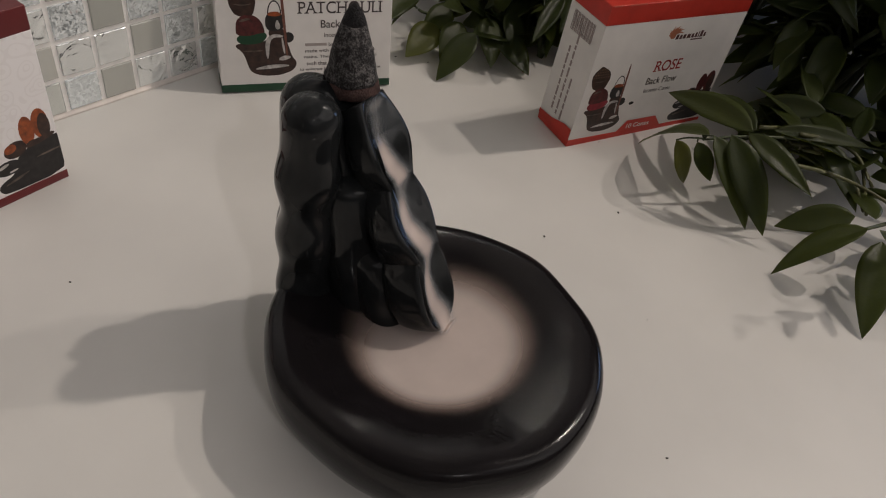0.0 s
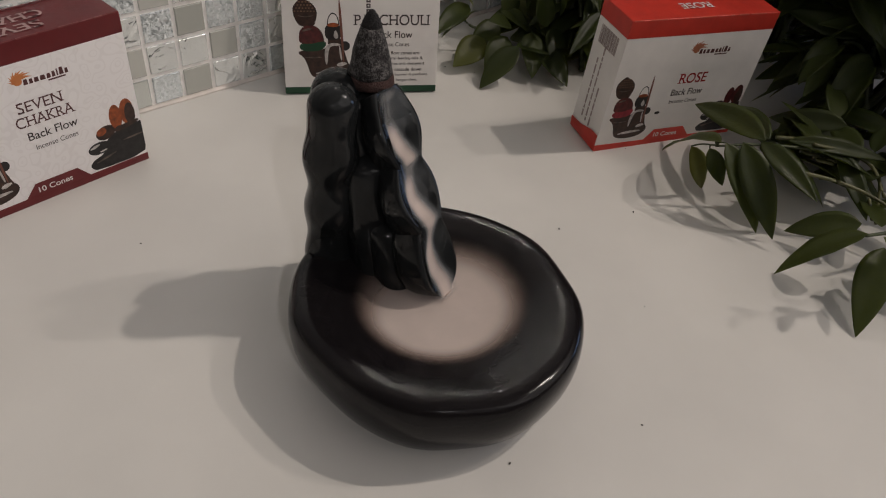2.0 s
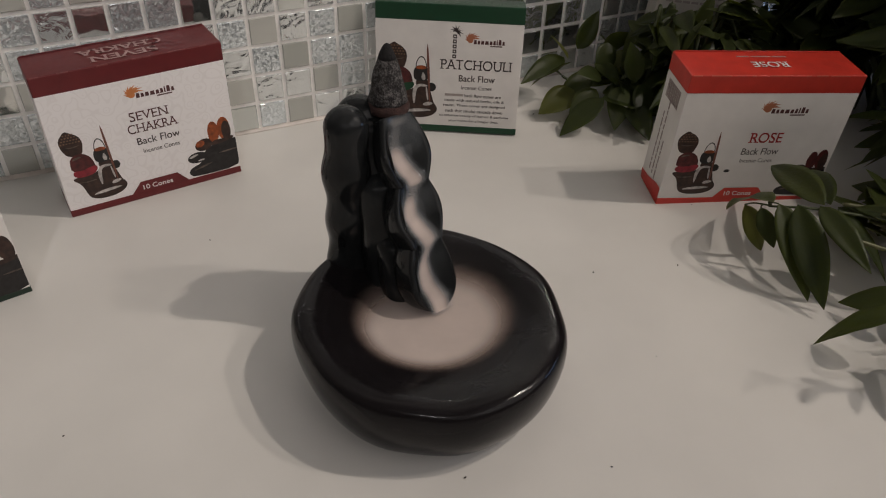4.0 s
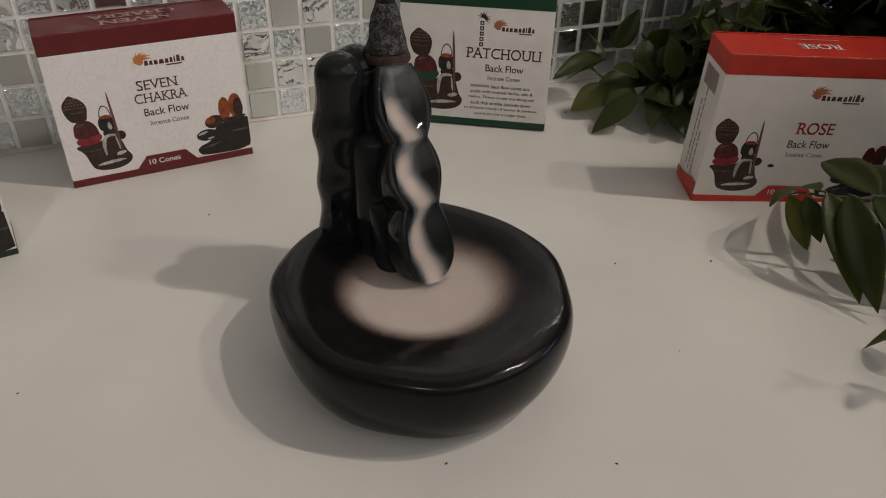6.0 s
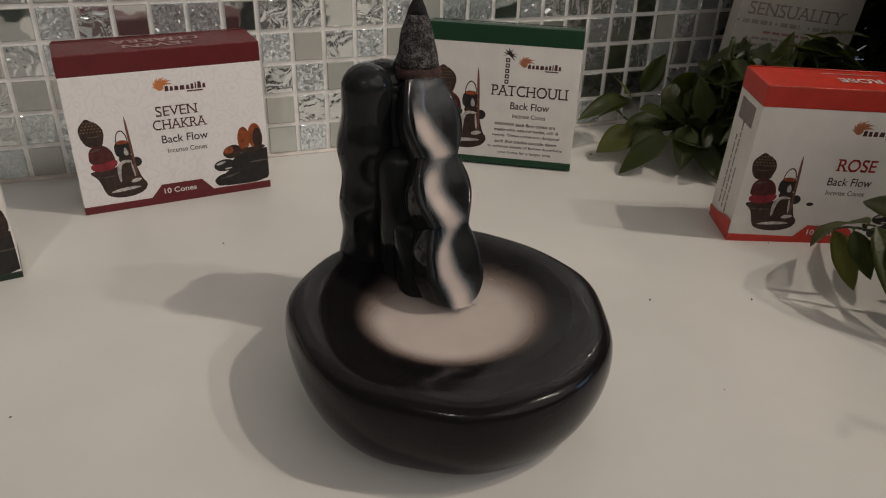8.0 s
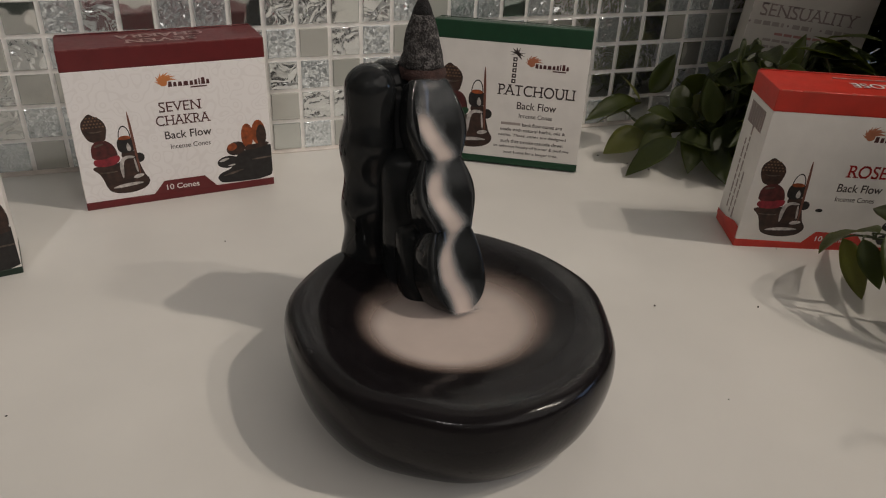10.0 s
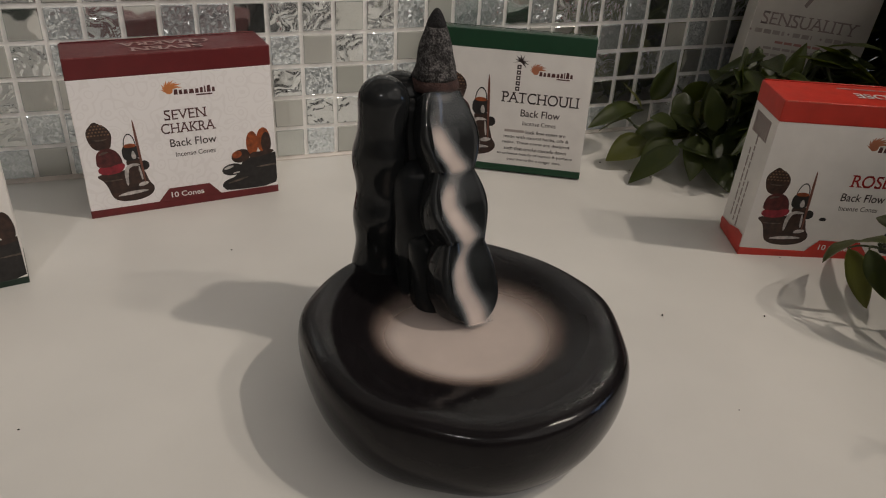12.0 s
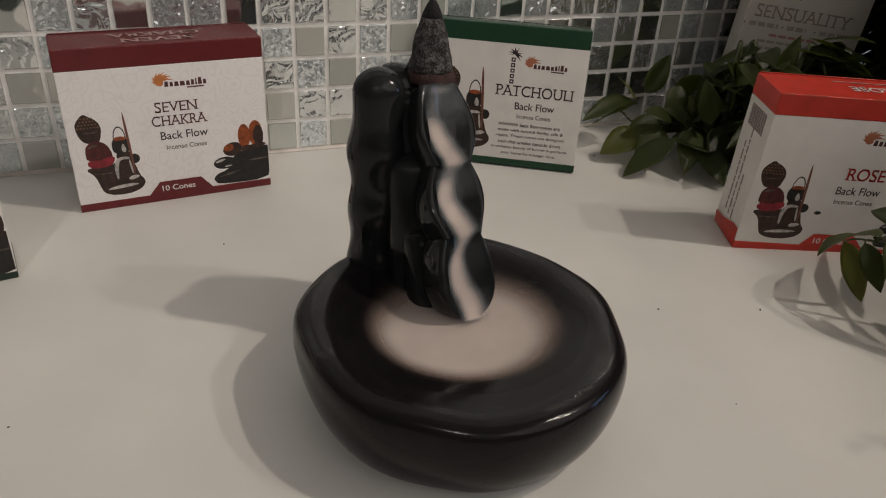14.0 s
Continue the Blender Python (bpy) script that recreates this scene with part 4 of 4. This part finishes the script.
for tip in ((0.1814, 0.0153, 0.0316), (0.1805, 0.0050, 0.0366), (0.1860, 0.0040, 0.0386), (0.1866, 0.0006, 0.0400)):
    stem(sprig, [(0.1860, 0.0040, 0.0368), Vector((0.1835, 0.0060, 0.0385)).lerp(Vector(tip), 0.5), tip], 0.0005, 0.0004)
for root, tip in (((0.2005, -0.0072, 0.0382), (0.1930, -0.0050, 0.0410)), ((0.2060, -0.0110, 0.0385), (0.2040, -0.0090, 0.0400)), ((0.2120, -0.0155, 0.0382), (0.2120, -0.0130, 0.0390))):
    stem(sprig, [root, (Vector(root) + Vector(tip)) / 2, tip], 0.0005, 0.0004)
# thin arching side stems of the sprig
for arc in (
    [(0.2223, -0.0081, 0.0360), (0.2482, -0.0207, 0.0317), (0.2648, -0.0414, 0.0274), (0.2602, -0.0533, 0.0230), (0.2257, -0.0707, 0.0187)],
    [(0.2254, -0.0216, 0.0340), (0.2417, -0.0383, 0.0299), (0.2430, -0.0504, 0.0258), (0.2404, -0.0594, 0.0218)],
    [(0.2038, -0.0333, 0.0360), (0.2206, -0.0473, 0.0317), (0.2312, -0.0628, 0.0274), (0.2357, -0.0832, 0.0230)],
    [(0.2272, -0.0284, 0.0330), (0.2410, -0.0435, 0.0290), (0.2381, -0.0562, 0.0251), (0.2229, -0.0690, 0.0211)],
    [(0.2266, -0.0259, 0.0400), (0.2448, -0.0375, 0.0352), (0.2520, -0.0501, 0.0304), (0.2396, -0.0650, 0.0256)],
):
    ob = stem(sprig, arc, 0.0011, 0.0008)
    ob.data.materials[0] = PALE_STEM
rng = random.Random(5)
for k in range(64):
    b = Vector((rng.uniform(0.236, 0.290), rng.uniform(-0.060, 0.004), rng.uniform(0.010, 0.038)))
    a = rng.uniform(math.radians(-110), math.radians(110))
    ln = rng.uniform(0.030, 0.046)
    t = b + Vector((ln * math.cos(a), ln * math.sin(a), ln * rng.uniform(-0.6, 0.2)))
    if t.z < 0.003 or t.y > 0.020 or t.x < 0.222:
        continue
    leaf(sprig, b, t, ln * rng.uniform(0.32, 0.42), rng.uniform(-40, 40), rng.randrange(4))

low = thing("leafy_sprig", pose(0, 0, 0), "green sprig with broad pointed leaves lying on the worktop", "plant", "plant cuttings")
stem(low, [(0.262, -0.088, 0.012), (0.232, -0.083, 0.020), (0.203, -0.0745, 0.024)], 0.0014, 0.0008)
leaf(low, (0.2130, -0.0681, 0.0225), (0.1975, -0.0410, 0.0060), 0.0165, -30, 1)
leaf(low, (0.1925, -0.0770, 0.0320), (0.1691, -0.0549, 0.0012), 0.0175, 5, 3)
leaf(low, (0.2020, -0.0840, 0.0240), (0.1640, -0.1008, 0.0008), 0.0185, 12, 1)
leaf(low, (0.2100, -0.0800, 0.0240), (0.2050, -0.1250, 0.0060), 0.0180, 0, 1)
leaf(low, (0.2150, -0.0760, 0.0250), (0.2380, -0.0560, 0.0200), 0.0140, 0, 1)
leaf(low, (0.2200, -0.0800, 0.0240), (0.2540, -0.1050, 0.0200), 0.0160, 0, 1)
# unseen upper stem and leaves, added to cast the shadows on the worktop
stem(low, [(0.235, -0.085, 0.019), (0.232, -0.096, 0.045), (0.218, -0.099, 0.075), (0.202, -0.095, 0.092)], 0.0010, 0.0006)
for base, tip, wide, roll in (((0.2020, -0.0950, 0.0920), (0.1810, -0.0920, 0.0770), 0.0085, 20), ((0.2080, -0.0965, 0.0860), (0.1900, -0.0820, 0.0760), 0.0080, -20),
                              ((0.2120, -0.0980, 0.0810), (0.1930, -0.1050, 0.0700), 0.0080, 10), ((0.2200, -0.0990, 0.0720), (0.2040, -0.0840, 0.0620), 0.0085, -25),
                              ((0.2250, -0.0980, 0.0620), (0.2060, -0.1080, 0.0520), 0.0090, 25)):
    leaf(low, base, tip, wide, roll, 1)

# clump between the green box and the red box
clump = thing("leafy_sprig", pose(0, 0, 0), "bushy green sprig with broad leaves against the tiled wall", "plant", "plant cuttings")
stem(clump, [(0.270, 0.170, 0.015), (0.230, 0.185, 0.020), (0.197, 0.198, 0.017), (0.185, 0.205, 0.024)], 0.0014, 0.0008)
stem(clump, [(0.235, 0.180, 0.018), (0.232, 0.196, 0.030), (0.226, 0.214, 0.040)], 0.0010, 0.0006)
for base, tip, wide, roll, shape, young in (
        ((0.1956, 0.1600, 0.0210), (0.1627, 0.1570, 0.0010), 0.0185, -15, 0, False),
        ((0.1890, 0.1850, 0.0170), (0.1600, 0.1810, 0.0060), 0.0210, -30, 1, True),
        ((0.2000, 0.1750, 0.0200), (0.1760, 0.1680, 0.0050), 0.0185, -25, 1, False),
        ((0.2060, 0.1900, 0.0230), (0.1780, 0.1870, 0.0110), 0.0175, -30, 1, False),
        ((0.2130, 0.1660, 0.0240), (0.1960, 0.1440, 0.0050), 0.0190, -10, 1, False),
        ((0.1947, 0.2100, 0.0295), (0.1530, 0.1960, 0.0225), 0.0165, -25, 1, False),
        ((0.1940, 0.2000, 0.0300), (0.1600, 0.1950, 0.0200), 0.0150, 35, 0, False),
        ((0.1950, 0.1610, 0.0205), (0.2347, 0.1500, 0.0080), 0.0200, 10, 1, False),
        ((0.2106, 0.2183, 0.0300), (0.2295, 0.2250, 0.0530), 0.0170, 60, 2, False),
        ((0.1950, 0.2050, 0.0300), (0.1890, 0.2230, 0.0420), 0.0120, 30, 2, True),
        ((0.2060, 0.1800, 0.0260), (0.1840, 0.1780, 0.0330), 0.0150, -30, 1, False),
        ((0.2150, 0.1560, 0.0180), (0.2120, 0.1270, 0.0030), 0.0190, 15, 1, False),
        ((0.2280, 0.1600, 0.0260), (0.2130, 0.1400, 0.0080), 0.0180, -10, 3, False),
        ((0.2465, 0.1900, 0.0625), (0.2258, 0.1850, 0.0289), 0.0200, 30, 1, False),
        ((0.2540, 0.1800, 0.0640), (0.2420, 0.1680, 0.0330), 0.0190, -20, 3, False),
        ((0.2230, 0.2000, 0.0400), (0.2120, 0.1900, 0.0200), 0.0180, -35, 1, False),
        ((0.2330, 0.1950, 0.0480), (0.2280, 0.2100, 0.0250), 0.0170, 40, 0, False),
        ((0.2950, 0.1700, 0.0710), (0.2850, 0.1660, 0.0540), 0.0130, 20, 1, False),
        ((0.2960, 0.1690, 0.0700), (0.3130, 0.1560, 0.0560), 0.0150, -20, 1, False),
        ((0.2800, 0.1740, 0.0640), (0.2620, 0.1760, 0.0560), 0.0150, 10, 1, False)):
    leaf(clump, base, tip, wide, roll, shape, young)
for base, tip, wide, roll in (
        ((0.2309, 0.1600, 0.0333), (0.2316, 0.1660, 0.0716), 0.0185, 60),
        ((0.2441, 0.1580, 0.0455), (0.2246, 0.1640, 0.0658), 0.0160, -50),
        ((0.2626, 0.1660, 0.0471), (0.2818, 0.1720, 0.0769), 0.0150, 55),
        ((0.2736, 0.1680, 0.0512), (0.3007, 0.1740, 0.0660), 0.0150, -40),
        ((0.2497, 0.1700, 0.0518), (0.2784, 0.1760, 0.0635), 0.0150, 30),
        ((0.2844, 0.1680, 0.0452), (0.3267, 0.1740, 0.0547), 0.0160, 20),
        ((0.2563, 0.1630, 0.0395), (0.2467, 0.1690, 0.0654), 0.0150, 70),
        ((0.2200, 0.1600, 0.0287), (0.2141, 0.1660, 0.0549), 0.0160, -60),
        ((0.3146, 0.1700, 0.0410), (0.3380, 0.1760, 0.0603), 0.0160, 40),
):
    leaf(clump, base, tip, wide, roll, 2)
rng = random.Random(12)
made = 0
while made < 120:
    b = Vector((rng.uniform(0.205, 0.320), rng.uniform(0.115, 0.215), rng.uniform(0.008, 0.050)))
    a = rng.uniform(math.radians(20), math.radians(350))
    ln = rng.uniform(0.026, 0.040)
    t = b + Vector((ln * math.cos(a), ln * math.sin(a), ln * rng.uniform(-0.8, 0.3)))
    top = 0.030 + 0.55 * max(0.0, min(t.x, b.x) - 0.215)
    if t.z < 0.003 or max(t.z, b.z) > min(top, 0.056) or t.x < 0.200 or t.y < 0.305 - 0.75 * t.x or b.y < 0.305 - 0.75 * b.x or t.y < 0.112 or t.y > 0.215:
        continue
    if any(p.x > 0.258 and p.y > 0.198 - (p.x - 0.262) * 0.45 for p in (b, t)):
        continue
    leaf(clump, b, t, ln * rng.uniform(0.42, 0.56), rng.uniform(-60, 60), rng.randrange(4), rng.random() < 0.12)
    made += 1


# the tall plant whose lower leaves hang behind the red box
def bush(centre, reach, stems, count, size, seed, label, foot, clear):
    """Stems that fan out from foot to an oval crown, with leaves along them. clear(p) says where leaves may be."""
    rng = random.Random(seed)
    plant = thing("leafy_plant", pose(0, 0, 0), label, "plant")
    nodes_at = []
    while len(nodes_at) < stems * 9:
        d = Vector([rng.gauss(0, 1) for _ in range(3)]).normalized()
        end = Vector([centre[i] + reach[i] * d[i] * rng.uniform(0.55, 1.0) for i in range(3)])
        if end.z < 0.015 or end.y > 0.222 or not clear(end):
            continue
        start = Vector(foot) + Vector((rng.uniform(-0.02, 0.02), rng.uniform(-0.02, 0.02), 0))
        mid = (start + end) / 2 + Vector((0, 0, 0.04))
        pts = [start, mid, end]
        stem(plant, pts, 0.0022, 0.0008)
        nodes_at += [spline(pts, t) for t in (0.3, 0.42, 0.54, 0.64, 0.74, 0.82, 0.9, 0.96, 1.0)]
    made = 0
    while made < count:
        b = rng.choice(nodes_at) + Vector([rng.uniform(-0.008, 0.008) for _ in range(3)])
        a = math.atan2(b.y - centre[1], b.x - centre[0]) + rng.uniform(-1.5, 1.5)
        ln = size * rng.uniform(0.65, 1.2)
        t = b + Vector((ln * math.cos(a), ln * math.sin(a), ln * rng.uniform(-0.8, 0.25)))
        made += 1
        if t.y > 0.232 or b.y > 0.232 or t.z < 0.003 or not clear(t) or not clear(b):
            continue
        leaf(plant, b, t, ln * rng.uniform(0.32, 0.44), rng.uniform(-45, 45), rng.randrange(4))
    return plant


def clear_of_boxes(p):
    """Leaves keep to the right of the lit corner, clear of the boxes."""
    if p.x - 0.56 * max(0.0, p.z - 0.04) < 0.258:
        return False
    if p.x < 0.29 and p.y < 0.13:
        return False
    if p.x < 0.337 and p.y > 0.135 and 0.045 < p.z < 0.14:
        return False
    return p.z > 0.15 or p.y > -0.03 - (p.x - 0.285) * 0.25


bush((0.39, 0.08, 0.09), (0.13, 0.13, 0.13), 30, 1300, 0.050, 4, "dense dark green leafy plant in the corner behind the boxes", (0.40, 0.10, 0.0), clear_of_boxes)
# its crown stands out of view and is made dense to shade the corner
bush((0.47, 0.04, 0.27), (0.17, 0.18, 0.13), 34, 1500, 0.062, 9, "tall dense dark green leafy plant beside the tiled wall", (0.47, 0.11, 0.0), clear_of_boxes)


bush((0.405, 0.185, 0.08), (0.065, 0.045, 0.09), 14, 420, 0.046, 27, "dense dark green leafy plant beside the tall box", (0.41, 0.17, 0.0), clear_of_boxes)


def clear_high(p):
    return p.z > 0.165 and p.x > 0.29


# unseen leaves high up, added to shade the wall and the tall box
bush((0.355, 0.186, 0.265), (0.062, 0.034, 0.10), 18, 620, 0.046, 33, "unseen dark green leafy stems above the tall box, added to shade the wall", (0.405, 0.165, 0.0), clear_high)


def clear_nook(p):
    return p.z < 0.080 + 0.10 * (p.x - 0.225) and p.y > 0.120 and p.x > 0.190 + 0.35 * p.z + 0.30 * (p.y - 0.12) and p.y < 0.200 - 0.5 * max(0.0, p.x - 0.250)


bush((0.258, 0.158, 0.038), (0.060, 0.034, 0.040), 12, 190, 0.036, 41, "dark green leafy stems crowded behind the red box", (0.255, 0.155, 0.0), clear_nook)


def clear_low(p):
    return p.x > 0.272 and p.z < 0.075 and p.y > -0.085 + (p.x - 0.272) * 0.1 and p.y < 0.06 and (p.x > 0.29 or p.y < 0.02)


bush((0.335, -0.012, 0.030), (0.06, 0.065, 0.035), 16, 420, 0.044, 15, "low spreading green leafy plant lying beside the red box", (0.36, 0.0, 0.0), clear_low)


# ---- crumbs ----
crumb_bm = bmesh.new()
bmesh.ops.create_icosphere(crumb_bm, subdivisions=2, radius=0.0006)
for v in crumb_bm.verts:
    v.co *= 1 + 0.4 * noise.noise(v.co * 1500)
    v.co.z *= 0.55
crumb_me = mesh_of("crumb", crumb_bm, CRUMB)
rng = random.Random(7)
for x, y, s in ((-0.0687, 0.1307, 1.0), (0.1050, 0.0295, 1.2), (0.1492, 0.0175, 1.1), (-0.1454, 0.0242, 0.8), (0.0982, -0.0319, 0.6), (0.0455, -0.0736, 0.9), (-0.0087, -0.0555, 1.0),
                (0.1630, 0.1920, 1.3), (0.1830, 0.1640, 1.3), (0.1750, 0.1760, 0.9), (0.1930, 0.0600, 0.7)):
    ob = tagged(new("crumb", crumb_me), "tiny dark crumb lying on the worktop", "crumb", "crumbs on the worktop")
    ob.matrix_world = pose(x, y, 0.0003, 0, 0, rng.uniform(0, 360)) @ Matrix.Diagonal((s * 1.0, s * 0.55, s * 0.7, 1))

# ---- wall tiles ----
PITCH, SIDE_LEN, Z0 = 0.01862, 0.0164, 0.0195


def column_edge(col):
    """Where a column of tiles begins along the wall; the sheet with the narrower tiles begins at the fourth."""
    return -0.0155 + (col * 0.01865 if col < 4 else 4 * 0.01865 + (col - 4) * 0.01705)


def tile_bm(bm, cx, cz, wide, tilt=(0.0, 0.0)):
    h, e = SIDE_LEN / 2, 0.0005
    g = wide / 2
    rings = []
    for inset, y in ((0.0, 0.0), (0.0, -0.0028), (e * 0.35, -0.0035), (e, -0.0038)):
        rings.append([bm.verts.new((cx + a * (g - inset), y + (a * g * tilt[0] + b * h * tilt[1]), cz + b * (h - inset))) for a, b in ((-1, -1), (1, -1), (1, 1), (-1, 1))])
    for a, b in zip(rings, rings[1:]):
        for i in range(4):
            bm.faces.new((a[i], a[(i + 1) % 4], b[(i + 1) % 4], b[i]))
    bm.faces.new(rings[-1])


WIDE = (0.01865 - 0.0022, 0.01705 - 0.0022)
tile_meshes = {}
for n, mt in enumerate(TILES):
    for w in WIDE:
        bm = bmesh.new()
        tile_bm(bm, 0, 0, w)
        tile_meshes[n, w] = mesh_of("tile", bm, mt, False)
# c crackled, m crumpled foil, f plain mirror, p pale; columns from the ninth left of the origin, lowest row first
KNOWN = ("cp......fcpmm.......cff...", "mc......pmmpc.......fffm..", "mf......mcpcc.......mfmc..", ".m......cpmcpc....ffcmffc.", "pfcmfccfmmfmcpccfcmmmcfc..")
rng = random.Random(21)
bm_rest = [bmesh.new() for _ in TILES]
for col in range(-60, 64):
    wide = WIDE[0] if col < 4 else WIDE[1]
    for row in range(-1, 24):
        cx, cz = (column_edge(col) + column_edge(col + 1)) / 2, Z0 + (row + 0.5) * PITCH
        kind = rng.choices((0, 1, 2, 3), (0.36, 0.26, 0.26, 0.12) if cx > 0.15 else (0.38, 0.24, 0.16, 0.22))[0]
        tilt = (rng.uniform(-0.018, 0.018), rng.uniform(-0.018, 0.018))
        if row < 4 and -9 <= col < 17 and KNOWN[row + 1][col + 9] != ".":
            kind = "cmfp".index(KNOWN[row + 1][col + 9])
        if -12 <= col < 24 and row < 7:
            ob = new("tile", tile_meshes[kind, wide])
            ob.parent = wall
            ob.matrix_local = pose(cx, 0.0026, cz, math.degrees(tilt[1]), 0, math.degrees(tilt[0]))
        else:
            tile_bm(bm_rest[kind], cx, cz, wide, tilt)
for b, mt in zip(bm_rest, TILES):
    for v in b.verts:
        v.co.y += 0.0026
    ob = part("tile", b, mt, wall, smooth=False)
    tagged(ob, "silvery glass mosaic", "", "", "stuff")
